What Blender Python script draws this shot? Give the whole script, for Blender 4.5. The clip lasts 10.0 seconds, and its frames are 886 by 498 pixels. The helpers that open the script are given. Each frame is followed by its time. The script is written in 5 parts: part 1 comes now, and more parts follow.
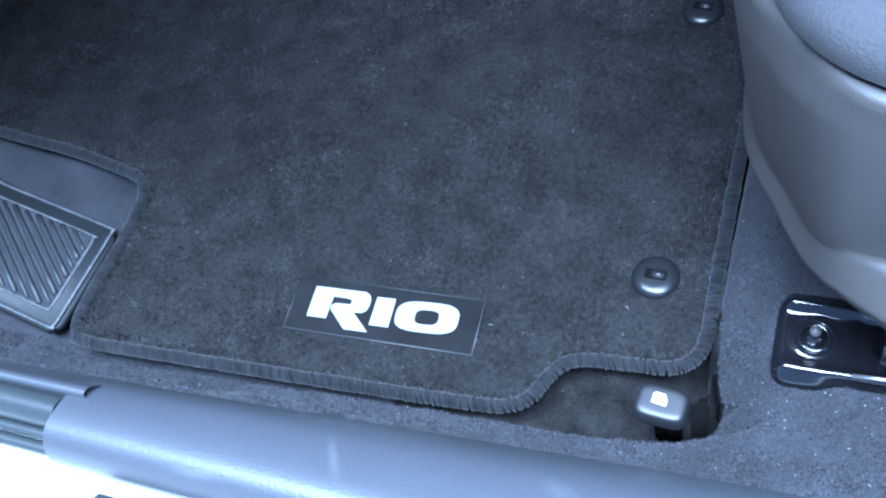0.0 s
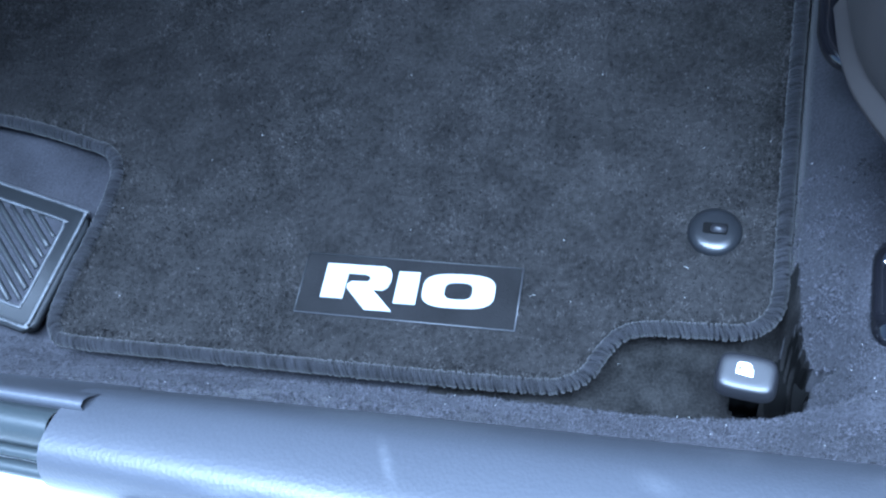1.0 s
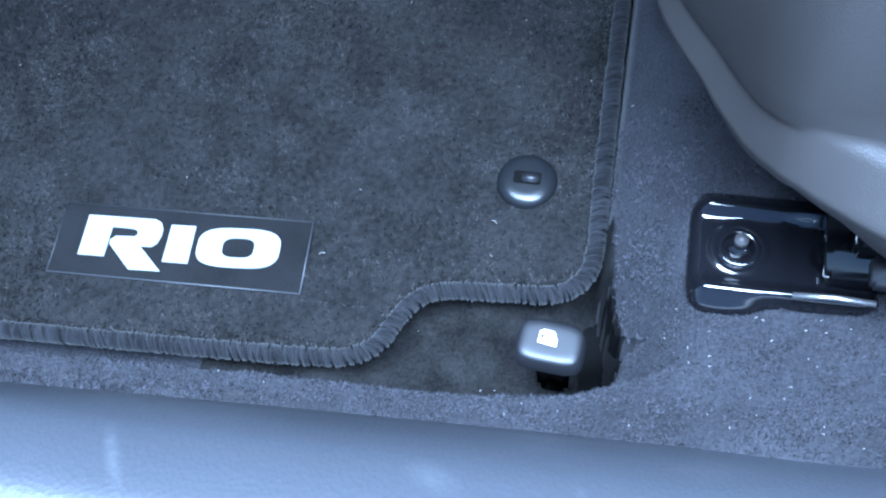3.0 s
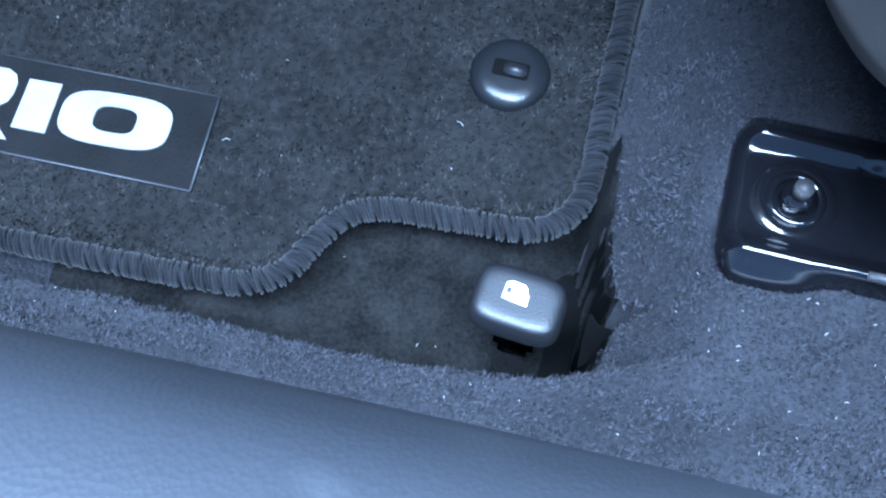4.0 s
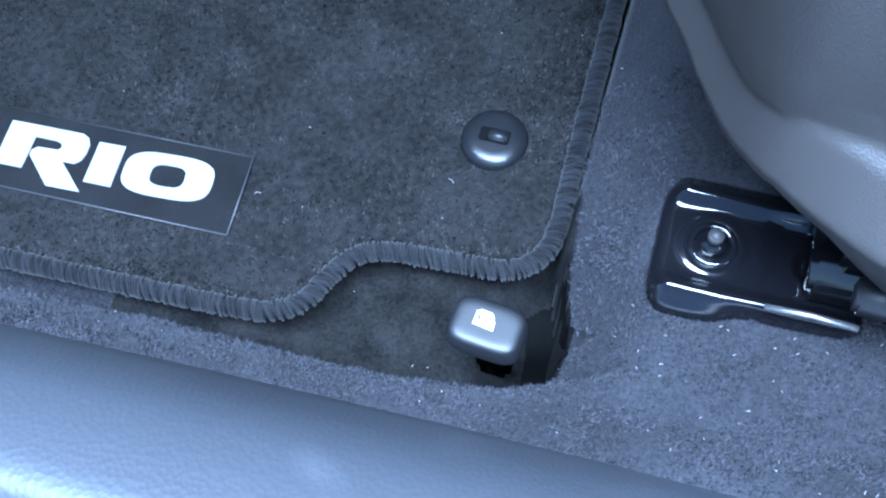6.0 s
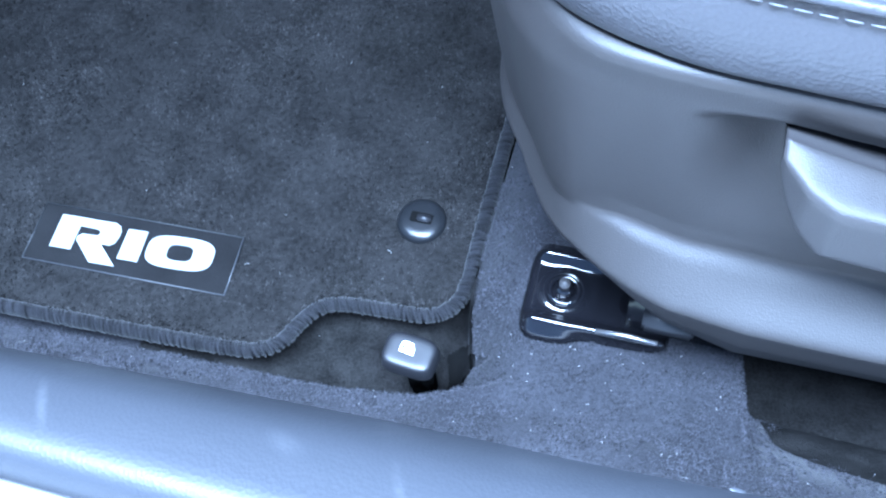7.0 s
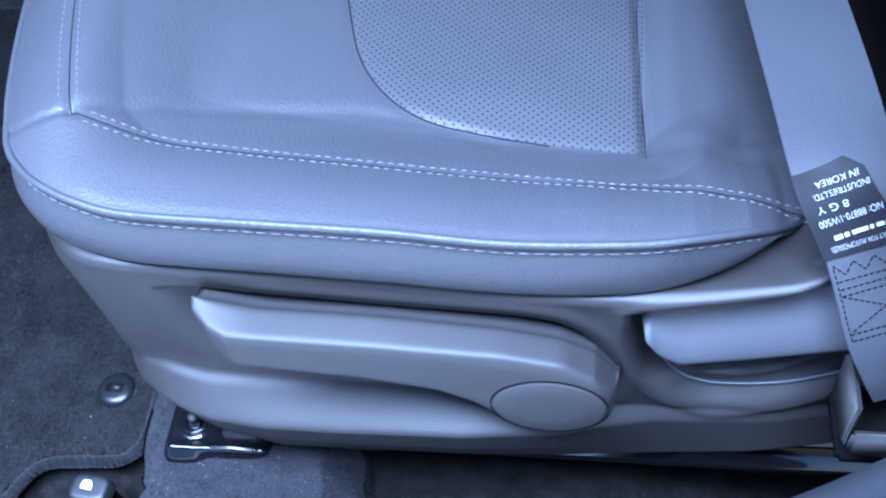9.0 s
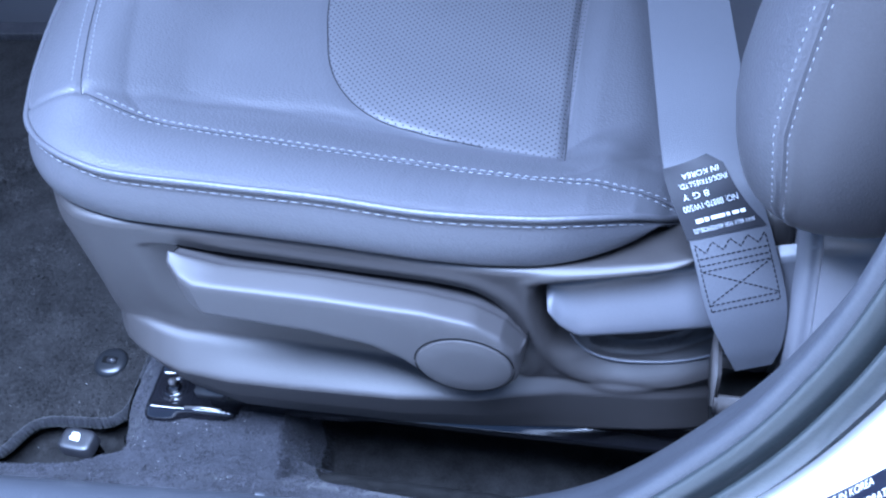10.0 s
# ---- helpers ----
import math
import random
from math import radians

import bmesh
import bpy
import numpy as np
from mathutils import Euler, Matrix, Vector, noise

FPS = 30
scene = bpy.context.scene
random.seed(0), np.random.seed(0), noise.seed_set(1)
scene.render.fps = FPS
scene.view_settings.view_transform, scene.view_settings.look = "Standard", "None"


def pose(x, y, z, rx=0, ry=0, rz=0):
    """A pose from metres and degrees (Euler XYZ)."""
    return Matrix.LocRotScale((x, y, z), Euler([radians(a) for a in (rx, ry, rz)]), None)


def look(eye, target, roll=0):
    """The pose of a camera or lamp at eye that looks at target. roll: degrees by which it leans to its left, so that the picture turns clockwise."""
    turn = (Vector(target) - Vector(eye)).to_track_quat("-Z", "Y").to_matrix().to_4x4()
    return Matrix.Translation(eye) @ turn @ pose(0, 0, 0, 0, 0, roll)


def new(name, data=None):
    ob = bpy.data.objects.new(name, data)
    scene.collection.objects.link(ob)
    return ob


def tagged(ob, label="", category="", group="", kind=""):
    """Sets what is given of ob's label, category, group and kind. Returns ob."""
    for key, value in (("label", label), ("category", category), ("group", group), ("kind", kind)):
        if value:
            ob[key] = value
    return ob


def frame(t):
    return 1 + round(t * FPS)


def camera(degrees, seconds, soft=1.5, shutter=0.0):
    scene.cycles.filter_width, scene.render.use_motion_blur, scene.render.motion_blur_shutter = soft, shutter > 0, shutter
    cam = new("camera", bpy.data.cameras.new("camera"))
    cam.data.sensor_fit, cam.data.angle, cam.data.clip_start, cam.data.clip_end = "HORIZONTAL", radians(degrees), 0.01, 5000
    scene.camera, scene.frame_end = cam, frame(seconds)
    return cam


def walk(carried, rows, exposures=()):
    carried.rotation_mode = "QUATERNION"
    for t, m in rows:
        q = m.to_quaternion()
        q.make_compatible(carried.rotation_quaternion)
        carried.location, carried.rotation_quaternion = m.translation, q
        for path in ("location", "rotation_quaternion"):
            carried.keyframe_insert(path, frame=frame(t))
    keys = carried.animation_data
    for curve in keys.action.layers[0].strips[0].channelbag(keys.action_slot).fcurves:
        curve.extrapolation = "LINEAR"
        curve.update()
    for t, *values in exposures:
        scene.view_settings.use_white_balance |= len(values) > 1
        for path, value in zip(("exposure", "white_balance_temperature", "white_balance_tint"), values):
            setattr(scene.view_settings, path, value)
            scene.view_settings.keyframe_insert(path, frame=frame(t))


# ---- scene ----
cam = camera(47.0, 10.0, soft=2.2)
PATH = [
    (0, (0.3082, -0.2476, 0.5432), (-0.2015, 0.4076, -0.7061), -24.14),
    (0.5, (0.2743, -0.2398, 0.5251), (-0.1797, 0.3783, -0.7640), -25.04),
    (1, (0.2394, -0.2275, 0.4970), (-0.1833, 0.3995, -0.7984), -24.10),
    (1.5, (0.2210, -0.2215, 0.4828), (-0.1660, 0.4225, -0.8155), -20.91),
    (2, (0.2256, -0.2269, 0.4888), (-0.1109, 0.4535, -0.8049), -16.03),
    (2.5, (0.2446, -0.2175, 0.4692), (-0.0562, 0.4341, -0.8479), -16.10),
    (3, (0.2660, -0.1910, 0.4288), (0.0227, 0.4120, -0.9230), -13.26),
    (3.2, (0.2645, -0.1705, 0.4072), (0.0248, 0.3829, -0.9662), -13.38),
    (4.3, (0.2451, -0.1266, 0.3056), (0.1248, 0.3010, -1.1271), -0.71),
    (4.5, (0.2415, -0.1155, 0.2984), (0.1322, 0.2691, -1.1473), -1.30),
    (5, (0.2458, -0.1243, 0.2944), (0.1200, 0.3250, -1.1312), -0.65),
    (5.2, (0.2498, -0.1276, 0.2985), (0.0840, 0.2393, -1.1465), -9.70),
    (6.3, (0.3028, -0.1779, 0.4227), (0.0337, 0.3899, -0.9393), -9.31),
    (6.5, (0.3140, -0.1902, 0.4447), (0.0403, 0.3812, -0.9149), -10.61),
    (7, (0.3460, -0.2188, 0.5085), (0.0633, 0.4191, -0.8193), -9.49),
    (7.5, (0.4022, -0.2399, 0.5666), (0.1131, 0.4869, -0.7133), -10.25),
    (8, (0.4536, -0.2443, 0.6006), (0.2000, 0.5599, -0.6400), -9.02),
    (8.5, (0.5124, -0.2460, 0.6293), (0.2770, 0.6087, -0.5807), -8.62),
    (9, (0.5726, -0.2879, 0.6404), (0.3384, 0.5835, -0.5579), -10.52),
    (9.5, (0.6313, -0.3367, 0.6537), (0.3972, 0.5761, -0.5133), -8.28),
    (10, (0.6424, -0.3721, 0.6701), (0.3527, 0.5755, -0.4560), -8.55),
]
EXPOSURES = [(0.0, 2.70, 5080, 8), (3.0, 2.70, 5040, 7), (4.4, 2.32, 4960, 6), (5.1, 2.32, 4960, 6), (6.4, 2.75, 5030, 8), (7.3, 2.92, 5080, 9), (8.0, 2.72, 5000, 12), (8.6, 2.22, 4860, 18), (9.3, 2.40, 4870, 18), (10.0, 2.54, 4970, 19)]
walk(cam, [(t, look(eye, target, roll)) for t, eye, target, roll in PATH], EXPOSURES)

# ---- world and sun ----
world = bpy.data.worlds.new("world")
scene.world = world
world.use_nodes = True
sky = world.node_tree.nodes.new("ShaderNodeTexSky")
sky.sky_type = "NISHITA"
sky.sun_disc = False
sky.sun_elevation = radians(62)
sky.sun_rotation = radians(20)
world.node_tree.links.new(sky.outputs[0], world.node_tree.nodes["Background"].inputs[0])
world.node_tree.nodes["Background"].inputs[1].default_value = 0.05
sun = new("sun", bpy.data.lights.new("sun", "SUN"))
sun.data.energy, sun.data.angle, sun.data.color = 3.0, radians(0.5), (1.0, 0.95, 0.88)
sun.matrix_world = look((0.5, 1.4, 2.8), (0.0, 0.0, 0.0))
# lamp added above the open door, standing in for the sky's light
doorway = new("added_sky_light", bpy.data.lights.new("added_sky_light", "AREA"))
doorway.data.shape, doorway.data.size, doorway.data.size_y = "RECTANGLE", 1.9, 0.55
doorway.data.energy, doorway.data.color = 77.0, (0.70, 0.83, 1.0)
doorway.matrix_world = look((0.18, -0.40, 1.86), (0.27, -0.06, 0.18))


# ---- materials ----
def material(name, colour, rough=0.5, metal=0.0, coat=0.0, grain=0.0, grain_scale=900.0, bump=0.0, spread=0.25, stain=6.0, sheen=0.0, specular=0.5):
    """Principled surface with mottling at two scales and a fine relief."""
    m = bpy.data.materials.new(name)
    m.use_nodes = True
    n, l = m.node_tree.nodes, m.node_tree.links
    b = n["Principled BSDF"]
    b.inputs["Roughness"].default_value = rough
    b.inputs["Metallic"].default_value = metal
    b.inputs["Coat Weight"].default_value = coat
    b.inputs["Coat Roughness"].default_value = 0.06
    b.inputs["Sheen Weight"].default_value = sheen
    b.inputs["Sheen Roughness"].default_value = 0.5
    b.inputs["Specular IOR Level"].default_value = specular
    co = n.new("ShaderNodeTexCoord")
    fine = n.new("ShaderNodeTexNoise")
    fine.inputs["Scale"].default_value, fine.inputs["Detail"].default_value = grain_scale, 3
    wide = n.new("ShaderNodeTexNoise")
    wide.inputs["Scale"].default_value, wide.inputs["Detail"].default_value = stain, 5
    for k in (fine, wide):
        l.new(co.outputs["Object"], k.inputs["Vector"])
    mul = n.new("ShaderNodeMath")
    mul.operation = "ADD"
    l.new(fine.outputs["Fac"], mul.inputs[0])
    l.new(wide.outputs["Fac"], mul.inputs[1])
    ramp = n.new("ShaderNodeMapRange")
    ramp.inputs["From Min"].default_value, ramp.inputs["From Max"].default_value = 0.7, 1.3
    ramp.inputs["To Min"].default_value, ramp.inputs["To Max"].default_value = 1 - spread, 1 + spread
    l.new(mul.outputs[0], ramp.inputs["Value"])
    mix = n.new("ShaderNodeVectorMath")
    mix.operation = "SCALE"
    mix.inputs[0].default_value = colour
    l.new(ramp.outputs[0], mix.inputs["Scale"])
    l.new(mix.outputs[0], b.inputs["Base Color"])
    if bump:
        bm = n.new("ShaderNodeBump")
        bm.inputs["Strength"].default_value, bm.inputs["Distance"].default_value = bump, 0.001
        src = fine.outputs["Fac"]
        if grain:
            vor = n.new("ShaderNodeTexVoronoi")
            vor.inputs["Scale"].default_value = grain
            l.new(co.outputs["Object"], vor.inputs["Vector"])
            src = vor.outputs["Distance"]
        l.new(src, bm.inputs["Height"])
        l.new(bm.outputs[0], b.inputs["Normal"])
    return m


LEATHER = material("leather", (0.043, 0.043, 0.0485), 0.50, bump=0.20, grain=620, spread=0.10, specular=0.5)
GRAINED = material("grained_leather", (0.036, 0.035, 0.038), 0.52, bump=0.10, grain=1150, spread=0.10, specular=0.4)


def perforate(m, pitch=0.0033, radius=0.16):
    """Small dark holes in staggered rows."""
    n, l = m.node_tree.nodes, m.node_tree.links
    b = n["Principled BSDF"]
    old = b.inputs["Base Color"].links[0].from_socket
    co = n.new("ShaderNodeTexCoord")
    turn = n.new("ShaderNodeMapping")
    turn.inputs["Rotation"].default_value = (0, 0, radians(45))
    turn.inputs["Scale"].default_value = (1 / pitch, 1 / pitch, 0)
    l.new(co.outputs["Object"], turn.inputs["Vector"])
    fr = n.new("ShaderNodeVectorMath")
    fr.operation = "FRACTION"
    l.new(turn.outputs[0], fr.inputs[0])
    sub = n.new("ShaderNodeVectorMath")
    sub.operation = "SUBTRACT"
    sub.inputs[1].default_value = (0.5, 0.5, 0)
    l.new(fr.outputs[0], sub.inputs[0])
    size = n.new("ShaderNodeVectorMath")
    size.operation = "LENGTH"
    l.new(sub.outputs[0], size.inputs[0])
    edge = n.new("ShaderNodeMapRange")
    edge.inputs["From Min"].default_value, edge.inputs["From Max"].default_value = radius - 0.05, radius + 0.05
    l.new(size.outputs["Value"], edge.inputs["Value"])
    mix = n.new("ShaderNodeMix")
    mix.data_type = "RGBA"
    mix.inputs[6].default_value = (0.004, 0.004, 0.004, 1)
    l.new(edge.outputs[0], mix.inputs[0])
    l.new(old, mix.inputs[7])
    l.new(mix.outputs[2], b.inputs["Base Color"])
    l.new(edge.outputs[0], b.inputs["Specular IOR Level"])


PERFORATED = material("perforated_leather", (0.041, 0.041, 0.0465), 0.50, bump=0.12, grain=900, spread=0.10)
perforate(PERFORATED)
SHELL = material("grained_plastic", (0.0202, 0.0180, 0.0175), 0.55, bump=0.10, grain=1500, spread=0.08)
SILL = material("sill_plastic", (0.031, 0.033, 0.039), 0.47, bump=0.10, grain=520, spread=0.12)
def scuff(m, marks):
    """Pale rubbed streaks on the plastic: each from a to b, with a half width."""
    n, l = m.node_tree.nodes, m.node_tree.links
    b = n["Principled BSDF"]
    old = b.inputs["Base Color"].links[0].from_socket
    co = n.new("ShaderNodeTexCoord")
    rag = n.new("ShaderNodeTexNoise")
    rag.inputs["Scale"].default_value, rag.inputs["Detail"].default_value = 260, 4
    l.new(co.outputs["Object"], rag.inputs["Vector"])
    total = None
    for (ax, ay), (bx, by), wide, power in marks:
        ln, turn = math.hypot(bx - ax, by - ay), math.atan2(by - ay, bx - ax)
        mp = n.new("ShaderNodeMapping")
        mp.vector_type = "TEXTURE"
        mp.inputs["Location"].default_value = ((ax + bx) / 2, (ay + by) / 2, 0)
        mp.inputs["Rotation"].default_value = (0, 0, turn)
        mp.inputs["Scale"].default_value = (ln / 2, wide, 100)
        l.new(co.outputs["Object"], mp.inputs["Vector"])
        d = n.new("ShaderNodeVectorMath")
        d.operation = "LENGTH"
        l.new(mp.outputs[0], d.inputs[0])
        r = n.new("ShaderNodeMapRange")
        r.inputs["From Min"].default_value, r.inputs["From Max"].default_value = 1.0, 0.2
        r.inputs["To Min"].default_value, r.inputs["To Max"].default_value = 0.0, power
        l.new(d.outputs["Value"], r.inputs["Value"])
        if total is None:
            total = r.outputs[0]
        else:
            add = n.new("ShaderNodeMath")
            add.operation = "MAXIMUM"
            l.new(total, add.inputs[0])
            l.new(r.outputs[0], add.inputs[1])
            total = add.outputs[0]
    mul = n.new("ShaderNodeMath")
    mul.operation = "MULTIPLY"
    l.new(total, mul.inputs[0])
    l.new(rag.outputs["Fac"], mul.inputs[1])
    mix = n.new("ShaderNodeMix")
    mix.data_type = "RGBA"
    mix.inputs[7].default_value = (0.30, 0.31, 0.33, 1)
    l.new(mul.outputs[0], mix.inputs[0])
    l.new(old, mix.inputs[6])
    l.new(mix.outputs[2], b.inputs["Base Color"])


scuff(SILL, [((0.098, -0.120), (0.116, -0.148), 0.0032, 0.11), ((0.205, -0.120), (0.228, -0.128), 0.006, 0.08), ((0.262, -0.116), (0.280, -0.150), 0.003, 0.08), ((0.02, -0.16), (0.06, -0.158), 0.003, 0.1)])
LEVER = material("lever_plastic", (0.0262, 0.0240, 0.0240), 0.58, bump=0.10, grain=1600, spread=0.06)
# paler copy of the seat plastic: light on upward faces put into colour
LIT_PLASTIC = material("lit_smooth_plastic", (0.062, 0.062, 0.069), 0.38, bump=0.05, grain=1500, spread=0.06)
KNOB = material("black_plastic", (0.0090, 0.0090, 0.0105), 0.46, bump=0.06, grain=1500, spread=0.1)
CARPET = material("carpet", (0.0185, 0.0185, 0.0215), 0.95, bump=0.5, grain_scale=800, spread=0.55, stain=20, sheen=0.05, specular=0.1)
# felt of the cut-out; also darkens the rear carpet in place of shade
FELT = material("underlay_felt", (0.0085, 0.0082, 0.0080), 0.95, bump=0.8, grain_scale=700, spread=0.7, stain=70, specular=0.1)
PILE = material("mat_pile", (0.0098, 0.0094, 0.0092), 0.95, bump=0.9, grain_scale=320, spread=0.50, stain=40, sheen=0.0, specular=0.1)
RUBBER = material("rubber", (0.012, 0.013, 0.014), 0.50, bump=0.3, grain_scale=1200, spread=0.3, specular=0.35)
DOME = material("satin_rubber", (0.0075, 0.0080, 0.0090), 0.30, bump=0.06, grain_scale=1200, spread=0.15, specular=0.32)
WORN = material("worn_rubber", (0.036, 0.038, 0.041), 0.55, bump=0.4, grain_scale=500, spread=0.7, stain=60)
SEAL = material("door_seal_rubber", (0.018, 0.022, 0.023), 0.38, bump=0.1, grain_scale=600, spread=0.15)
BLACK = material("black_enamel", (0.004, 0.004, 0.005), 0.12, coat=0.6, spread=0.2)
STEEL = material("worn_steel", (0.30, 0.29, 0.29), 0.35, metal=0.9, spread=0.3, bump=0.2, grain_scale=700)
PATCH = material("clear_patch", (0.0060, 0.0059, 0.0061), 0.70, bump=0.5, grain_scale=1300, spread=0.45, stain=40, specular=0.09)
LIT_EDGE = material("lit_patch_edge", (0.030, 0.031, 0.034), 0.45, spread=0.4, grain_scale=1500)
WHITE = material("white_print", (0.80, 0.80, 0.80), 0.55, bump=0.2, grain_scale=1600, spread=0.06)
TAG_PRINT = material("tag_print", (0.42, 0.43, 0.45), 0.7, spread=0.15, grain_scale=1500)
WOVEN = material("white_woven", (0.21, 0.22, 0.22), 0.8, bump=0.4, grain_scale=1600, spread=0.12, stain=60)
PAINT = material("white_paint", (0.80, 0.80, 0.79), 0.25, coat=0.8, spread=0.02)
WEB = material("seat_belt_webbing", (0.042, 0.043, 0.049), 0.50, bump=0.3, grain_scale=1500, spread=0.12)
LABEL = material("dark_label", (0.010, 0.010, 0.012), 0.6, spread=0.1, specular=0.2)
THREAD = material("grey_thread", (0.15, 0.155, 0.17), 0.7, spread=0.25, stain=90)
BLACK_THREAD = material("black_thread", (0.004, 0.004, 0.005), 0.8, spread=0.1, specular=0.1)
def blades(name, colour, low, high, sheen=0.05, spread=0.32, stain=60, tuft=900):
    """Fibres that differ in tone one by one."""
    m = material(name, colour, 0.9, grain_scale=tuft, spread=spread, stain=stain, sheen=sheen, specular=0.12)
    n, l = m.node_tree.nodes, m.node_tree.links
    b = n["Principled BSDF"]
    old = b.inputs["Base Color"].links[0].from_socket
    geo = n.new("ShaderNodeNewGeometry")
    r = n.new("ShaderNodeMapRange")
    r.inputs["To Min"].default_value, r.inputs["To Max"].default_value = low, high
    l.new(geo.outputs["Random Per Island"], r.inputs["Value"])
    k = n.new("ShaderNodeVectorMath")
    k.operation = "SCALE"
    l.new(old, k.inputs[0])
    l.new(r.outputs[0], k.inputs["Scale"])
    l.new(k.outputs[0], b.inputs["Base Color"])
    return m


BINDING = blades("binding_thread", (0.0086, 0.0087, 0.0100), 0.5, 1.5, 0.1)
VELOUR_FIBRE = blades("velour_fibre", (0.0124, 0.0118, 0.0116), 0.04, 2.9, 0.0, 0.52, 40, 320)
CARPET_FIBRE = blades("carpet_fibre", (0.0190, 0.0188, 0.0220), 0.22, 2.2)
# near-black: shade in slots, gaps and hollows put into the colour
SHADE_BLACK = material("shade_black", (0.003, 0.003, 0.003), 0.95, spread=0.2, specular=0.05)
TRIM = material("interior_trim", (0.05, 0.05, 0.055), 0.6, spread=0.1)
HEADLINER = material("headliner", (0.35, 0.34, 0.33), 0.9, spread=0.05)
# unseen ground, made pale and warm to bounce light onto upright faces
GROUND = material("bounce_paving", (0.20, 0.185, 0.165), 0.9, bump=0.5, grain_scale=200, spread=0.3, stain=1.0)
LINT = material("lint", (0.27, 0.27, 0.265), 0.8, spread=0.2)


# ---- mesh helpers ----
def mesh(name, verts, faces, mat, smooth=True):
    me = bpy.data.meshes.new(name)
    me.from_pydata([tuple(map(float, v)) for v in verts], [], [tuple(map(int, f)) for f in faces])
    me.materials.append(mat)
    me.validate()
    bm = bmesh.new()
    bm.from_mesh(me)
    bmesh.ops.recalc_face_normals(bm, faces=bm.faces)
    bm.to_mesh(me)
    bm.free()
    if smooth:
        me.polygons.foreach_set("use_smooth", [True] * len(me.polygons))
    return me


def part(name, me, parent=None, label=""):
    ob = new(name, me)
    if parent:
        ob.parent = parent
    return tagged(ob, label) if label else ob


def thing(name, label, category, group="", kind="", at=(0, 0, 0)):
    ob = new(name)
    ob.empty_display_size = 0.02
    return tagged(ob, label, category, group, kind)


def sheet(xs, ys, fn):
    """Vertices and quads of a grid; fn gives a point for each pair."""
    v = [fn(x, y) for x in xs for y in ys]
    k = len(ys)
    f = [(i * k + j, (i + 1) * k + j, (i + 1) * k + j + 1, i * k + j + 1) for i in range(len(xs) - 1) for j in range(k - 1)]
    return v, f


def curve(pts, step=0.01, closed=False):
    """Catmull-Rom curve through the points, at even steps."""
    p = [np.array(q, float) for q in pts]
    n = len(p)
    dense = []
    for i in range(n if closed else n - 1):
        a = p[(i - 1) % n] if closed or i else 2 * p[0] - p[1]
        b, c = p[i], p[(i + 1) % n]
        d = p[(i + 2) % n] if closed or i + 2 < n else 2 * p[-1] - p[-2]
        for s in np.linspace(0, 1, 24, endpoint=False):
            dense.append(0.5 * (2 * b + (c - a) * s + (2 * a - 5 * b + 4 * c - d) * s * s + (3 * b - a - 3 * c + d) * s ** 3))
    dense.append(p[0] if closed else p[-1])
    dense = np.array(dense)
    run = np.concatenate([[0], np.cumsum(np.linalg.norm(np.diff(dense, axis=0), axis=1))])
    at = np.linspace(0, run[-1], max(3, int(run[-1] / step) + 1))
    out = np.column_stack([np.interp(at, run, dense[:, k]) for k in range(dense.shape[1])])
    return out[:-1] if closed else out


def tube(line, radius, seg=8, closed=False, flat=1.0, up=(0, 0, 1), caps=True):
    """A tube along a line; radius is a number or one for each point; flat squeezes it along up."""
    line = np.array(line, float)
    n = len(line)
    if closed:
        tan = np.roll(line, -1, 0) - np.roll(line, 1, 0)
    else:
        tan = np.gradient(line, axis=0)
    tan /= np.linalg.norm(tan, axis=1)[:, None]
    r = np.full(n, radius) if np.isscalar(radius) else np.array(radius)
    side = np.cross(tan, np.array(up, float))
    side /= np.linalg.norm(side, axis=1)[:, None] + 1e-12
    top = np.cross(side, tan)
    a = np.arange(seg) * 2 * math.pi / seg
    v = (line[:, None, :] + r[:, None, None] * (np.cos(a)[None, :, None] * side[:, None, :] + flat * np.sin(a)[None, :, None] * top[:, None, :])).reshape(-1, 3)
    f = []
    for i in range(n if closed else n - 1):
        j = (i + 1) % n
        f += [(i * seg + k, i * seg + (k + 1) % seg, j * seg + (k + 1) % seg, j * seg + k) for k in range(seg)]
    if caps and not closed:
        f += [tuple(range(seg)), tuple(range((n - 1) * seg, n * seg))]
    return v, f


def join(*pieces):
    v, f = [], []
    for pv, pf in pieces:
        k = len(v)
        v += [tuple(q) for q in pv]
        f += [tuple(i + k for i in q) for q in pf]
    return v, f


def box(x0, y0, z0, x1, y1, z1):
    v = [(x, y, z) for x in (x0, x1) for y in (y0, y1) for z in (z0, z1)]
    return v, [(0, 1, 3, 2), (4, 6, 7, 5), (0, 4, 5, 1), (2, 3, 7, 6), (0, 2, 6, 4), (1, 5, 7, 3)]


def bevelled(name, pieces, mat, width=0.002, segments=2):
    me = mesh(name, *pieces, mat, smooth=True)
    bm = bmesh.new()
    bm.from_mesh(me)
    bmesh.ops.bevel(bm, geom=bm.edges[:], offset=width, segments=segments, affect="EDGES", clamp_overlap=True)
    bm.to_mesh(me)
    bm.free()
    me.polygons.foreach_set("use_smooth", [True] * len(me.polygons))
    return me


def slab(outline, z0, z1):
    """A prism over a flat outline; z0 and z1 are functions of x and y."""
    n = len(outline)
    v = [(x, y, z0(x, y)) for x, y in outline] + [(x, y, z1(x, y)) for x, y in outline]
    f = [tuple(range(n - 1, -1, -1)), tuple(range(n, 2 * n))] + [(i, (i + 1) % n, n + (i + 1) % n, n + i) for i in range(n)]
    return v, f


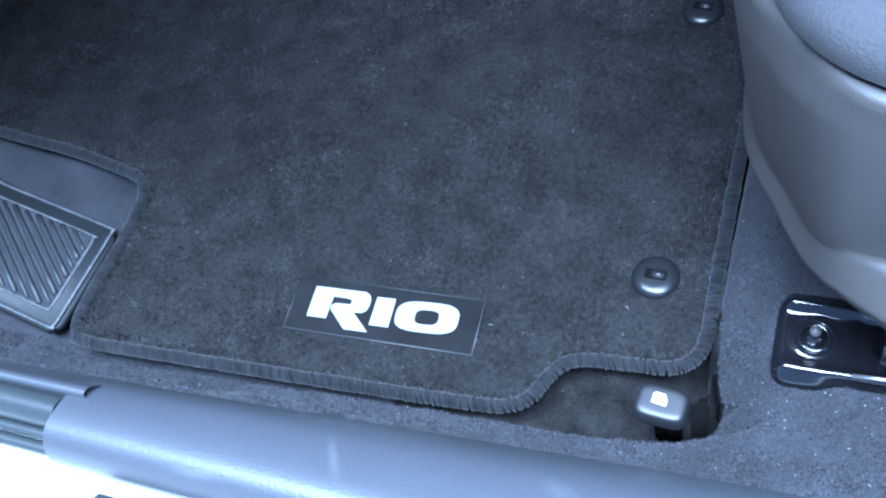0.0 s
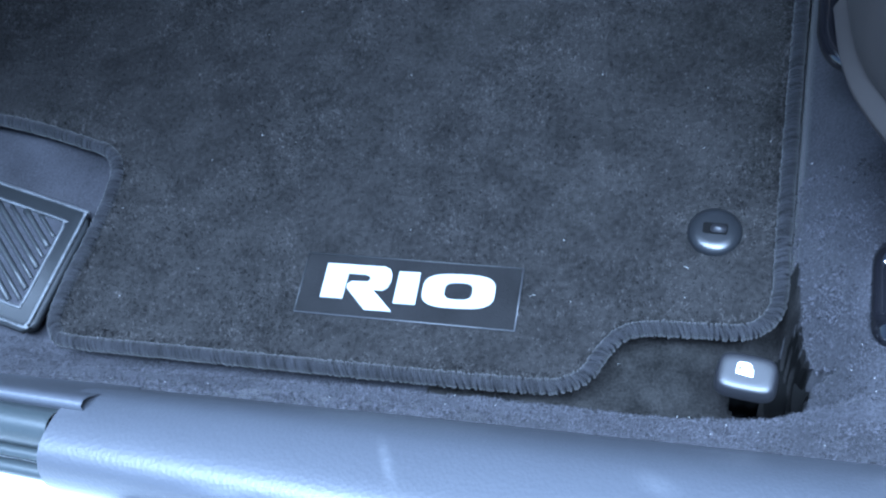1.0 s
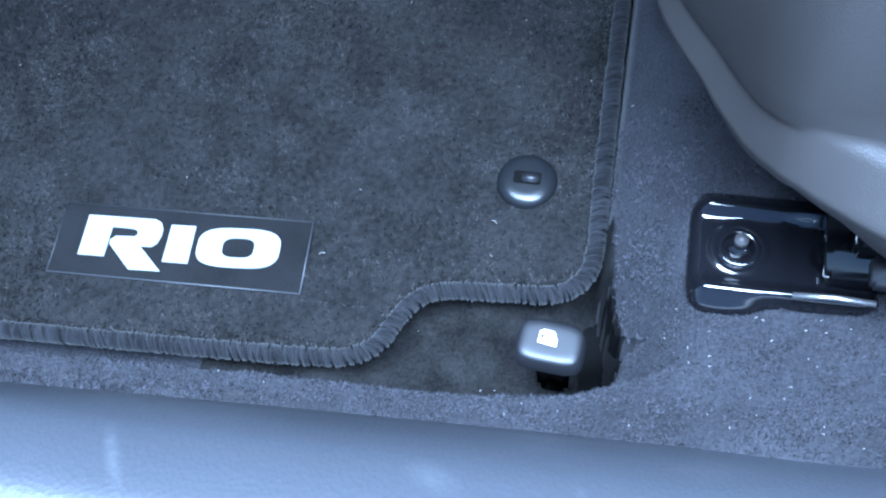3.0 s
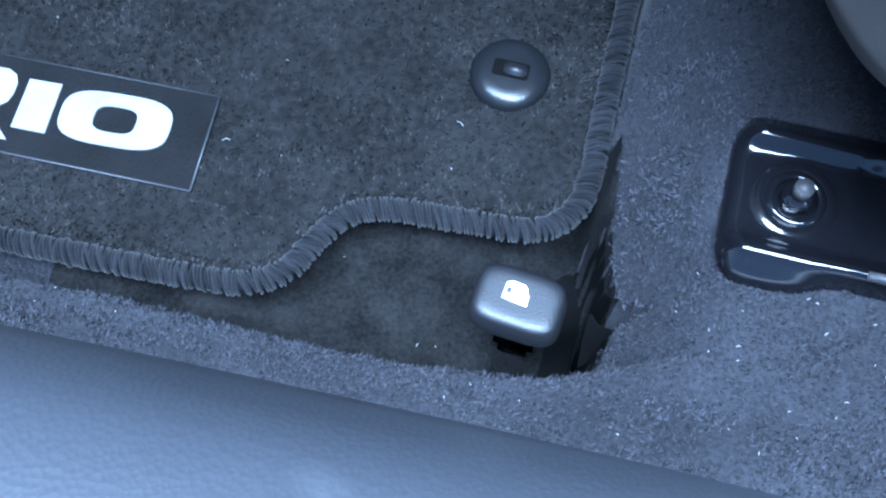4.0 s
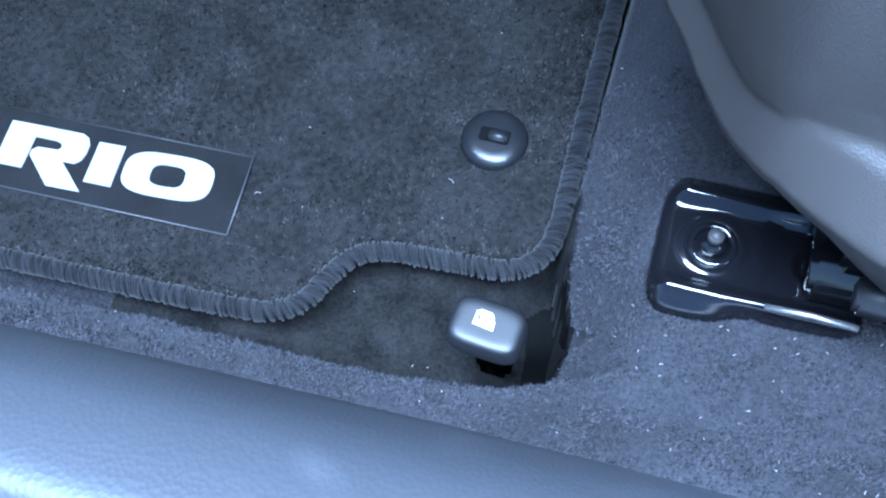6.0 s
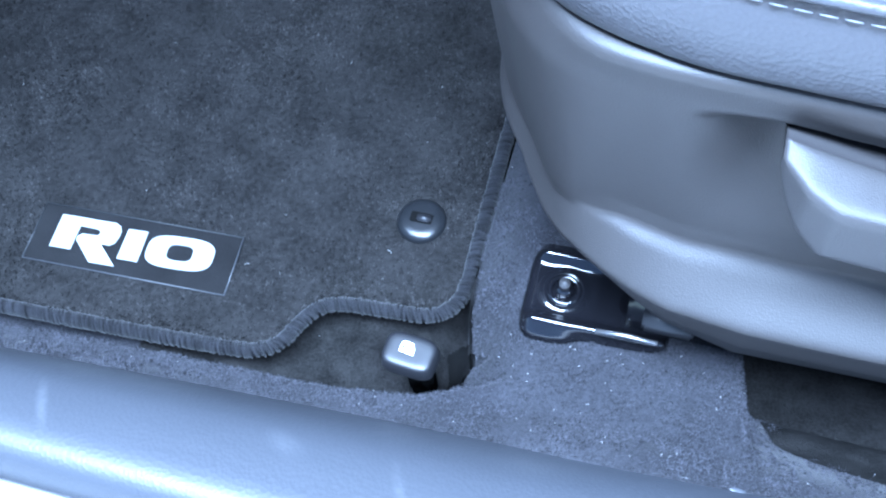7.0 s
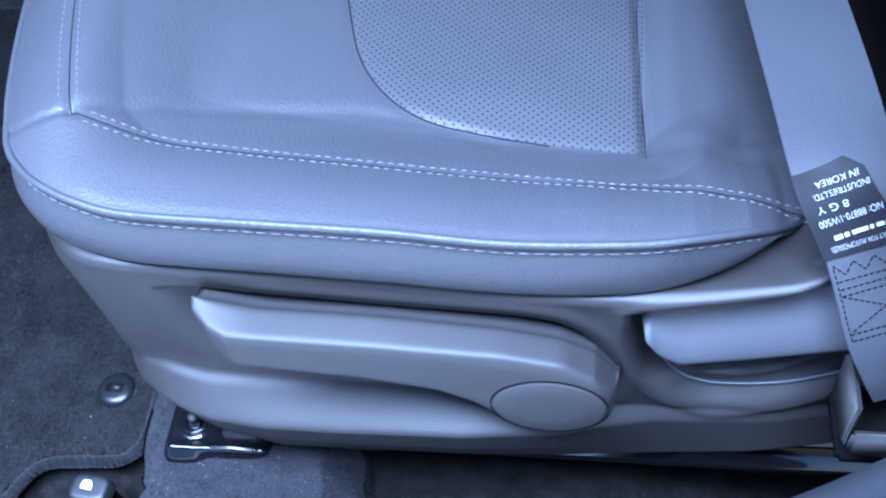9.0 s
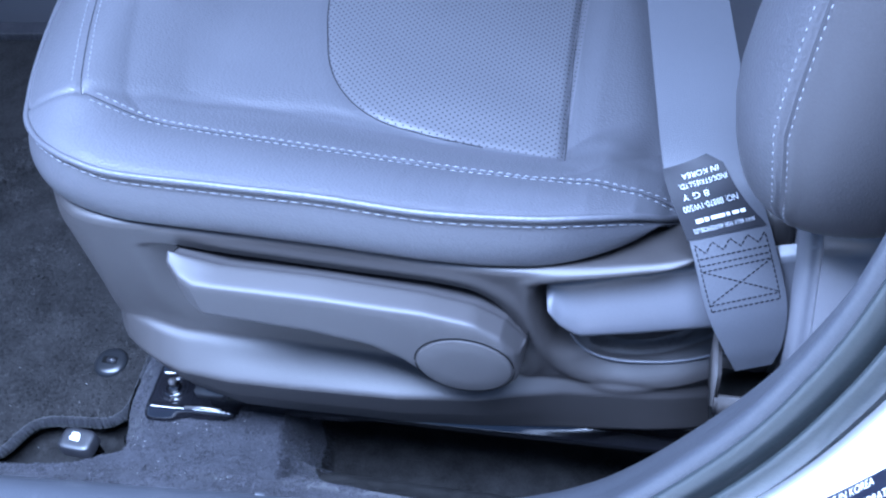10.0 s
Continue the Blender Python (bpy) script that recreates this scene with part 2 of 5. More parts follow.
def step(a, b, x):
    t = np.clip((x - a) / (b - a), 0, 1)
    return t * t * (3 - 2 * t)


def inside(poly, x, y):
    """Whether points lie in a polygon."""
    poly = np.asarray(poly)
    res = np.zeros(np.shape(x), bool)
    for (ax, ay), (bx, by) in zip(poly, np.roll(poly, -1, 0)):
        cross = (ay > y) != (by > y)
        res ^= cross & (x < (bx - ax) * (y - ay) / (by - ay + 1e-15) + ax)
    return res


def distance(poly, x, y, closed=True):
    """Distance of points to a polyline, and the nearest point on it."""
    poly = np.asarray(poly)
    best = np.full(np.shape(x), 1e9)
    nx, ny = np.zeros(np.shape(x)), np.zeros(np.shape(x))
    ends = np.roll(poly, -1, 0) if closed else poly[1:]
    for (ax, ay), (bx, by) in zip(poly, ends):
        dx, dy = bx - ax, by - ay
        t = np.clip(((x - ax) * dx + (y - ay) * dy) / (dx * dx + dy * dy + 1e-15), 0, 1)
        px, py = ax + t * dx, ay + t * dy
        d = np.hypot(x - px, y - py)
        hit = d < best
        best, nx, ny = np.where(hit, d, best), np.where(hit, px, nx), np.where(hit, py, ny)
    return best, nx, ny


def pad(outline, height, h):
    """A surface over an outline, on a grid of pitch h, whose rim follows the outline."""
    outline = np.asarray(outline)
    xs = np.arange(outline[:, 0].min() - h, outline[:, 0].max() + 2 * h, h)
    ys = np.arange(outline[:, 1].min() - h, outline[:, 1].max() + 2 * h, h)
    X, Y = np.meshgrid(xs, ys, indexing="ij")
    cx, cy = X[:-1, :-1] + h / 2, Y[:-1, :-1] + h / 2
    keep = inside(outline, cx, cy)
    d, nx, ny = distance(outline, X, Y)
    inn = inside(outline, X, Y)
    snap = ~inn | (d < 0.35 * h)
    PX, PY = np.where(snap, nx, X), np.where(snap, ny, Y)
    S = np.where(snap, 0, d)
    Z = height(PX, PY, S)
    index = -np.ones(X.shape, int)
    v, f = [], []
    for i, j in np.argwhere(keep):
        q = []
        for a, b in ((i, j), (i + 1, j), (i + 1, j + 1), (i, j + 1)):
            if index[a, b] < 0:
                index[a, b] = len(v)
                v.append((PX[a, b], PY[a, b], Z[a, b]))
            q.append(index[a, b])
        f.append(tuple(q))
    return v, f


def stitches(line, length, gap, r, mat_normal=(0, 0, 1)):
    """Short thread dashes along a line."""
    line = np.asarray(line)
    run = np.concatenate([[0], np.cumsum(np.linalg.norm(np.diff(line, axis=0), axis=1))])
    out = []
    s = 0.0
    at = lambda q: np.array([np.interp(q, run, line[:, k]) for k in range(3)])
    while s + length < run[-1]:
        a, b, c = at(s), at(s + length / 2), at(s + length)
        up = np.array(mat_normal) * r * 0.7
        out.append(tube([a - up, b + up, c - up], [r * 0.7, r, r * 0.7], 5))
        s += length + gap
    return join(*out)


# ---- floor, sill and body ----
def mat_z(x, y=0):
    return 0.05 * x


def lip_in(x):
    """The cut edge of the raised carpet beside the sill."""
    return np.interp(x, [-0.35, -0.08, -0.03, 0.055, 0.135, 0.18, 0.22, 0.255, 0.275, 0.30], [-0.090, -0.0875, -0.0845, -0.0810, -0.0790, -0.0802, -0.0790, -0.0740, -0.0670, -0.0590])


def lip_out(x):
    return -0.1085 + 0.055 * np.clip(x, -0.3, 0.5)


TEAR = [(0.2690, -0.0415), (0.2722, -0.0432), (0.2745, -0.0412), (0.2768, -0.0440), (0.2795, -0.0432), (0.2808, -0.0455), (0.2842, -0.0458), (0.2806, -0.0476), (0.2795, -0.0498), (0.2768, -0.0506), (0.2748, -0.0542), (0.2715, -0.0570), (0.2690, -0.0590)]


def carpet_z(x, y):
    low = 0.05 * np.clip(x, -0.5, 0.28) - 0.020
    low = low - 0.008 * step(0.20, 0.25, x) * step(0.0, -0.025, y) - 0.017 * step(0.238, 0.258, x) * step(-0.004, -0.026, y)
    edge = 0.2610 + 0.0080 * step(-0.008, -0.040, y)
    cliff, bank = step(edge, edge + 0.0045, x), step(edge - 0.004, edge + 0.036, x)
    shelf = 0.024 + 0.034 * bank
    z = low + (shelf - low) * cliff * (1 - 0.22 * step(0.05, 0.20, y))
    drop = step(0.400, 0.424, x + 0.22 * (np.clip(y, -0.10, 0.05) + 0.04))
    z = z + (-0.036 - z) * drop
    ramp_in = lip_in(x) + 0.034 * step(0.392, 0.425, x)
    crest = np.interp(x, [-0.35, -0.24, -0.08, 0.0, 0.08, 0.14, 0.18, 0.22, 0.30, 0.395, 0.425, 0.62], [-0.01, 0.012, 0.028, 0.034, 0.040, 0.046, 0.053, 0.0560, 0.0580, 0.0580, 0.022, 0.012])
    sill_side = np.interp(x, [-0.35, -0.24, -0.10, 0.08, 0.16, 0.22, 0.28, 0.34, 0.40, 0.62], [0.010, 0.048, 0.057, 0.056, 0.056, 0.0590, 0.0640, 0.0690, 0.0700, 0.036])
    run = ramp_in - y
    roll = np.sqrt(np.clip(1 - (1 - np.clip(run / (0.0065 + 0.034 * step(0.385, 0.430, x)), 0, 1)) ** 2, 0, 1))
    far = np.clip(run / (ramp_in - lip_out(x)), 0, 1)
    level = crest + (sill_side - crest) * step(0.35, 1.0, far)
    return z + (np.maximum(level, z) - z) * roll - 0.030 * inside(TEAR, np.asarray(x), np.asarray(y))


def floor_point(x, y):
    """Grid lines that follow the slanting rear edge of the raised floor."""
    x = x - 0.22 * (min(max(y, -0.10), 0.05) + 0.04) * float(step(0.36, 0.395, x) * (1 - step(0.445, 0.50, x)))
    return (x, y, float(carpet_z(x, y)) + 0.0006 * noise.noise(Vector((x * 90, y * 90, 0))))


fine_x = np.concatenate([np.arange(-0.95, -0.35, 0.05), np.arange(-0.35, 0.24, 0.008), np.arange(0.24, 0.31, 0.0015), np.arange(0.31, 0.40, 0.006), np.arange(0.40, 0.436, 0.002), np.arange(0.436, 0.75, 0.012), np.arange(0.75, 1.8, 0.1)])
fine_y = np.concatenate([np.arange(-0.14, -0.115, 0.005), np.arange(-0.115, -0.02, 0.0015), np.arange(-0.02, 0.10, 0.006), np.arange(0.10, 0.60, 0.03)])
fine_x, fine_y = (np.array([a for a, b in zip(q, list(q[1:]) + [q[-1] + 1]) if b - a > 0.0006]) for q in (fine_x, fine_y))
floor = part("floor", mesh("floor", *sheet(fine_x, fine_y, floor_point), CARPET))
tagged(floor, "dark grey needled car carpet moulded over the floor", "carpet", kind="structure")

CUT = curve([(0.085, -0.0740), (0.105, -0.0755), (0.130, -0.0770), (0.16, -0.0780), (0.22, -0.0790), (0.255, -0.0765), (0.2690, -0.0715), (0.2745, -0.0570), (0.2735, -0.0400), (0.2685, -0.0200), (0.2655, 0.0100), (0.2615, 0.0400), (0.2600, 0.3000), (0.23, 0.3000), (0.22, 0.0300), (0.16, -0.0300), (0.10, -0.0500), (0.085, -0.0580)], 0.003, closed=True)
part("underlay", mesh("underlay", *pad(CUT, lambda x, y, d: carpet_z(x, y) + 0.0012 + 0.0026 * step(0.258, 0.266, x) + 0.0006 * np.vectorize(lambda a, b: noise.noise(Vector((a * 150, b * 150, 7.0))))(x, y), 0.0022), FELT), floor, "dark felt underlay in the cut-out round the lever")

# dark sheet over the rear carpet: the seat's shade put into colour
REAR = curve([(0.404, 0.10), (0.410, 0.0), (0.416, -0.030), (0.430, -0.052), (0.470, -0.062), (0.54, -0.066), (0.66, -0.066), (0.76, -0.06), (0.80, 0.0), (0.80, 0.10)], 0.006, closed=True)
part("underlay", mesh("underlay", *pad(REAR, lambda x, y, d: carpet_z(x, y) + 0.0012 + 0.0008 * np.vectorize(lambda a, b: noise.noise(Vector((a * 110, b * 110, 4.0))))(x, y), 0.0006), FELT), floor, "dark sheet behind the raised floor, standing in for the seat's shade")

SILL_LINE = curve([(-1.3, 0.105), (-0.6, 0.105), (0.0, 0.105), (0.40, 0.105), (0.48, 0.112), (0.55, 0.135), (0.61, 0.178), (0.662, 0.253), (0.695, 0.325), (0.716, 0.418), (0.728, 0.6), (0.74, 1.12)], 0.004)
tan2 = np.gradient(SILL_LINE, axis=0)
tan2 /= np.linalg.norm(tan2, axis=1)[:, None]
nor2 = np.column_stack([-tan2[:, 1], tan2[:, 0]])


def along_frame(section, x0=-1.3, x1=0.74):
    """Sweeps a section of (y, height) along the door frame, between two places along x."""
    run = np.arange(len(SILL_LINE))
    a, b = np.interp([max(x0, -1.3), min(x1, 0.74)], SILL_LINE[:, 0], run)
    v = []
    stops = [a] + [k for k in run if a < k < b] + [b]
    for k in stops:
        p0 = np.array([np.interp(k, run, SILL_LINE[:, c]) for c in (0, 1)])
        n0 = np.array([np.interp(k, run, nor2[:, c]) for c in (0, 1)])
        skew = 0.055 * float(np.clip(p0[0], -0.3, 0.40))
        narrow = 1 - 0.55 * float(step(0.44, 0.62, p0[0]))
        for y, h in section:
            p = p0 + n0 * h
            yy = y + skew * float(np.clip((y + 0.140) / 0.03, 0, 1)) if y > -0.14 else y
            yy = yy if yy > -0.12 else -0.12 + (yy + 0.12) * narrow
            v.append((p[0], yy, p[1]))
    k = len(section)
    f = [(a2 * k + b2, (a2 + 1) * k + b2, (a2 + 1) * k + b2 + 1, a2 * k + b2 + 1) for a2 in range(len(stops) - 1) for b2 in range(k - 1)]
    return v, f


def arc(cy, ch, r, a0, a1, n=8):
    return [(cy + r * math.cos(radians(a)), ch + r * math.sin(radians(a))) for a in np.linspace(a0, a1, n)]


sill_section = [tuple(q) for q in curve([(-0.103, -0.074), (-0.1050, -0.056), (-0.1080, -0.0460), (-0.1125, -0.0340), (-0.1175, -0.0235), (-0.1240, -0.0150), (-0.1330, -0.0090), (-0.1430, -0.0050), (-0.1530, -0.0035), (-0.1600, -0.0060), (-0.1650, -0.0120), (-0.168, -0.020), (-0.168, -0.036)], 0.0035)]
trim = part("door_sill_trim", mesh("door_sill_trim", *along_frame(sill_section, -0.0518), SILL))
tagged(trim, "scuffed dark grey grained plastic sill trim rising into the pillar", "sill trim", kind="structure")
tab_v, tab_f = sheet(np.linspace(0, math.pi, 17), np.linspace(0, 2 * math.pi, 17), lambda a, w: (0.3915 + 0.0180 * math.cos(a), -0.0905 + 0.0032 * math.sin(a) ** 0.7 * math.cos(w), 0.0680 + 0.0018 * math.sin(a) ** 0.7 * math.sin(w)))
part("trim_tab", mesh("trim_tab", tab_v, tab_f, SILL), trim)
kick_section = [tuple(q) for q in curve([(-0.100, -0.075), (-0.1050, -0.052), (-0.1095, -0.0425), (-0.116, -0.0290), (-0.123, -0.0150), (-0.129, -0.006), (-0.134, -0.008), (-0.135, -0.03)], 0.0035)]
kick = part("kick_panel_trim", mesh("kick_panel_trim", *along_frame(kick_section, -1.3, -0.0400), SILL))
tagged(kick, "dark grey grained plastic kick panel trim beside the sill", "kick panel", kind="structure")
low_seal = part("sill_seal", mesh("sill_seal", *along_frame(arc(-0.182, -0.030, 0.0065, -20, 200, 10), -0.02, 0.50), SEAL))
tagged(low_seal, "grey rubber seal under the sill trim edge", "door seal", kind="structure")
wide_section = arc(-0.1655, -0.016, 0.0080, 20, 215, 14) + [(-0.1735, -0.040), (-0.1775, -0.040)] + arc(-0.188, -0.024, 0.0080, -15, 190, 14)
seal = part("door_seal", mesh("door_seal", *along_frame(wide_section, 0.49), SEAL))
tagged(seal, "grey double rubber door seal up the pillar", "door seal", kind="structure")
flap = [tuple(q) for q in curve([(-0.134, -0.012), (-0.139, -0.006), (-0.146, -0.005), (-0.152, -0.010), (-0.1535, -0.016)], 0.002)]
seal_in = part("door_seal_flap", mesh("door_seal_flap", *along_frame(flap, -1.3, -0.053), SEAL))
tagged(seal_in, "broad grey rubber seal flap in front of the sill trim", "door seal", kind="structure")
for cy, ch, rr in ((-0.1560, -0.018, 0.0030), (-0.1625, -0.022, 0.0038)):
    part("seal_rib", mesh("seal_rib", *along_frame(arc(cy, ch, rr, -40, 220, 10), -1.3, -0.053), SEAL), seal_in)
body_section = [(-0.150, -0.034), (-0.180, -0.034), (-0.215, -0.034), (-0.300, -0.034), (-0.340, -0.034), (-0.352, -0.042), (-0.358, -0.09), (-0.365, -0.20), (-0.365, -0.30)]
body = part("body_sill", mesh("body_sill", *along_frame(body_section), PAINT))
tagged(body, "white painted body sill and door pillar", "car body", kind="structure")

ground = part("ground", mesh("ground", *sheet(np.linspace(-200, 200, 9), np.linspace(-200, 200, 9), lambda x, y: (x, y, -0.30)), GROUND))
tagged(ground, "unseen pale ground outside the car, coloured to bounce light in", "ground", kind="structure")


def wall(name, b, mat, label):
    ob = part(name, mesh(name, *box(*b), mat, smooth=False))
    return tagged(ob, label, "car interior", kind="structure")


# unseen boxes close the cabin; dashboard, far door and rear wall block light
wall("ceiling", (-0.35, -0.10, 1.13, 1.8, 1.40, 1.16), HEADLINER, "light grey car headliner")
wall("wall_front", (-1.0, -0.12, -0.15, -0.95, 1.40, 0.80), TRIM, "dark front bulkhead of the cabin")
wall("wall_dashboard", (-0.95, -0.06, 0.48, -0.08, 1.40, 0.80), TRIM, "unseen dark dashboard block, sized to shade the footwell")
wall("wall_far_door", (-0.95, 1.35, -0.15, 1.8, 1.40, 0.80), TRIM, "unseen dark panel on the passenger side, raised to block light")
wall("wall_rear", (1.75, -0.10, -0.15, 1.8, 1.35, 1.13), TRIM, "unseen dark rear wall, closed to the roof to block light")
wall("wall_console", (-0.95, 0.52, -0.05, 0.9, 0.72, 0.30), TRIM, "dark centre console side")
wall("floor_far", (-0.95, 0.72, -0.10, 1.75, 1.35, -0.04), CARPET, "dark carpet of the passenger side")
wall("wall_kick", (-0.95, -0.11, 0.09, -0.50, -0.09, 0.80), TRIM, "dark kick panel wall")

# ---- floor mat ----
MAT_OUT = curve([(0.258, 0.30), (0.257, 0.20), (0.2575, 0.10), (0.2585, 0.03), (0.2590, 0.002), (0.2555, -0.012), (0.244, -0.0205), (0.220, -0.0225), (0.197, -0.0240), (0.184, -0.0290), (0.176, -0.0400), (0.1700, -0.0520), (0.1600, -0.0590), (0.143, -0.0620), (0.07, -0.0650), (-0.07, -0.0690), (-0.137, -0.0705), (-0.150, -0.0660), (-0.1555, -0.0550), (-0.1555, -0.030), (-0.1525, 0.000), (-0.1515, 0.032), (-0.1550, 0.050), (-0.165, 0.0610), (-0.180, 0.0660), (-0.24, 0.0790), (-0.33, 0.092), (-0.38, 0.11), (-0.40, 0.16), (-0.40, 0.30), (-0.38, 0.42), (-0.30, 0.46), (0.15, 0.46), (0.23, 0.43), (0.256, 0.38)], 0.004, closed=True)
floor_mat = thing("floor_mat", "black velour car floor mat with stitched edge lying on the carpet", "floor mat")


def mat_top(x, y, s):
    wave = np.vectorize(lambda a, b: noise.noise(Vector((a * 14, b * 14, 3.0))))(x, y)
    return mat_z(x) + 0.0006 * wave - 0.0022 * (1 - step(0.002, 0.008, s))


part("velour_top", mesh("velour_top", *join(pad(MAT_OUT, mat_top, 0.006), slab(MAT_OUT[::3], lambda x, y: mat_z(x) - 0.008, lambda x, y: mat_z(x) - 0.003)), PILE), floor_mat, "worn black velour pile")
line = curve([(x, y, mat_z(x) - 0.0002) for x, y in MAT_OUT], 0.0013, closed=True)
binding = part("edge_binding", mesh("edge_binding", *tube(line, 0.0036, 9, closed=True), BLACK_THREAD), floor_mat, "dark grey overlocked thread edge")


def threads(line, seed):
    """Thread loops side by side over the mat's edge."""
    g = np.random.default_rng(seed)
    n = len(line)
    tan = np.roll(line, -1, 0) - np.roll(line, 1, 0)
    tan /= np.linalg.norm(tan, axis=1)[:, None]
    side = np.cross(tan, (0, 0, 1.0))
    v, f = [], []
    angles = np.radians(np.linspace(-50, 205, 13))
    for i in range(n):
        slant, rr, th = g.normal(0.30, 0.10), 0.0036 + g.normal(0, 0.00016), 0.00058 + g.normal(0, 0.00008)
        k = len(v)
        for a in angles:
            ray = np.cos(a) * side[i] + 1.12 * np.sin(a) * np.array((0, 0, 1.0))
            c = line[i] + rr * ray + tan[i] * (slant * 0.0045 * np.cos(a))
            v += [c + tan[i] * th, c + ray * 1.2 * th + tan[i] * 0.4 * th, c + ray * 1.2 * th - tan[i] * 0.4 * th, c - tan[i] * th]
        f += [(k + 4 * q + e, k + 4 * q + e + 1, k + 4 * q + e + 5, k + 4 * q + e + 4) for q in range(12) for e in (0, 1, 2)]
    return v, f


tagged(part("binding_thread", mesh("binding_thread", *threads(line, 4), BINDING), binding, "dark grey thread loops"), kind="stuff")

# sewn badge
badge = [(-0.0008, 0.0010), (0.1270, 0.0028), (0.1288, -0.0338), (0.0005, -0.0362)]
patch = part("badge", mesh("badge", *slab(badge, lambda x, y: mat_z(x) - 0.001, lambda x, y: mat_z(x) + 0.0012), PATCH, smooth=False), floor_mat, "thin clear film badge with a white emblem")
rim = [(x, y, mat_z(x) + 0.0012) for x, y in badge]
# right and bottom edges pale, the rest dark: caught light put into colour
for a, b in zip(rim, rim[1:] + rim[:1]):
    part("badge_edge", mesh("badge_edge", *tube([a, tuple((np.array(a) + b) / 2), b], 0.00040, 6), LIT_EDGE if a[0] > 0.1 else RUBBER), patch)


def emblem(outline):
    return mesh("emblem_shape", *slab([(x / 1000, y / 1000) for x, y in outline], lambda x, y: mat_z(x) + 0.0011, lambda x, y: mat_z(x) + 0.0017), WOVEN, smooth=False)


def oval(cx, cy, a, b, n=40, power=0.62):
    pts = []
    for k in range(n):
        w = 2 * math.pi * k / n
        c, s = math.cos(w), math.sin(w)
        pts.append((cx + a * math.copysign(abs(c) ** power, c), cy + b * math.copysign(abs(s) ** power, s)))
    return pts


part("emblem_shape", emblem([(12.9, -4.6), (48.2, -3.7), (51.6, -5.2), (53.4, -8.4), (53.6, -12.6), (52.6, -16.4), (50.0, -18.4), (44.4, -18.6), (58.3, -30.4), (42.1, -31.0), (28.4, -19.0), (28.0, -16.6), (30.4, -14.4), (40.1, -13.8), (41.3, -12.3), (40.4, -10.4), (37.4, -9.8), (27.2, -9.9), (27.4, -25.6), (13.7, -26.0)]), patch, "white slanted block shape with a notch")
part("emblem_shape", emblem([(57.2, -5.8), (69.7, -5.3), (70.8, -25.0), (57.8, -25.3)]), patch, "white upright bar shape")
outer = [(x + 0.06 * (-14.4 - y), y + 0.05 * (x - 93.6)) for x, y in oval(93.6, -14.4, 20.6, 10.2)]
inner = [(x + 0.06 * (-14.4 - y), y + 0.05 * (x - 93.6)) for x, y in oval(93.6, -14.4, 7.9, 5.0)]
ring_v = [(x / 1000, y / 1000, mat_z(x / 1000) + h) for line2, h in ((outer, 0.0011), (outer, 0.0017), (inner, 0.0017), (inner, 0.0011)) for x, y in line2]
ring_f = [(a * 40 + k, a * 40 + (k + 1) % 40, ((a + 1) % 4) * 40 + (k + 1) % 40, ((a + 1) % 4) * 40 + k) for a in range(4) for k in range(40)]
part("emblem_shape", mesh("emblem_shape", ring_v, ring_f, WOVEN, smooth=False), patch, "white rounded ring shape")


def mat_hook(x, y):
    hook = thing("mat_hook", "black plastic domed mat fastener with a hook in its slot", "mat fastener", "mat fasteners")
    hook.location = (x, y, mat_z(x))
    a = np.linspace(0, 2 * math.pi, 33)
    prof = [(0.0142, -0.001), (0.0140, 0.0010), (0.0128, 0.0026), (0.0105, 0.0038), (0.0075, 0.0044), (0.0, 0.0046)]
    v, f = sheet(a, prof, lambda w, p: (p[0] * math.cos(w), p[0] * math.sin(w), p[1]))
    part("dome", mesh("dome", v, f, DOME), hook)
    slot = [(-0.0062, -0.0026), (-0.0050, -0.0032), (0.0056, -0.0032), (0.0064, -0.0024), (0.0064, 0.0026), (0.0056, 0.0032), (-0.0050, 0.0032), (-0.0062, 0.0026)]
    # no hole in the dome: a near-black block paints the slot's shade
    part("slot", mesh("slot", *slab(slot, lambda x, y: 0.0030, lambda x, y: 0.0048), SHADE_BLACK, smooth=False), hook, "raised near-black block drawn as the shaded slot")
    part("hook_tip", bevelled("hook_tip", box(-0.0024, -0.0024, 0.0040, 0.0058, 0.0022, 0.0062), KNOB, 0.0008), hook, "grey plastic hook tip")
    return hook


mat_hook(0.2240, 0.0340)
mat_hook(0.2145, 0.2420)

# ---- foot rest ----
foot_rest = thing("foot_rest", "black rubber foot rest pad with diagonal ribs on the carpet", "foot rest")
FR = lambda u, w: (-0.170 - 0.990 * u + 0.10 * w, -0.0690 + 0.17 * u + 0.985 * w)


def foot_z(u, w):
    return -0.012 + 0.08 * u


def fr_slab(poly, h0, h1):
    n = len(poly)
    v = [(*FR(u, w), foot_z(u, w) + h0) for u, w in poly] + [(*FR(u, w), foot_z(u, w) + h1) for u, w in poly]
    return v, [tuple(range(n)), tuple(range(n, 2 * n))] + [(i, (i + 1) % n, n + (i + 1) % n, n + i) for i in range(n)]


part("base", bevelled("base", fr_slab([(0.006, 0), (0.24, 0), (0.24, 0.088), (0.010, 0.088), (0.0, 0.080), (0.0, 0.006)], -0.006, 0.004), RUBBER, 0.002), foot_rest)
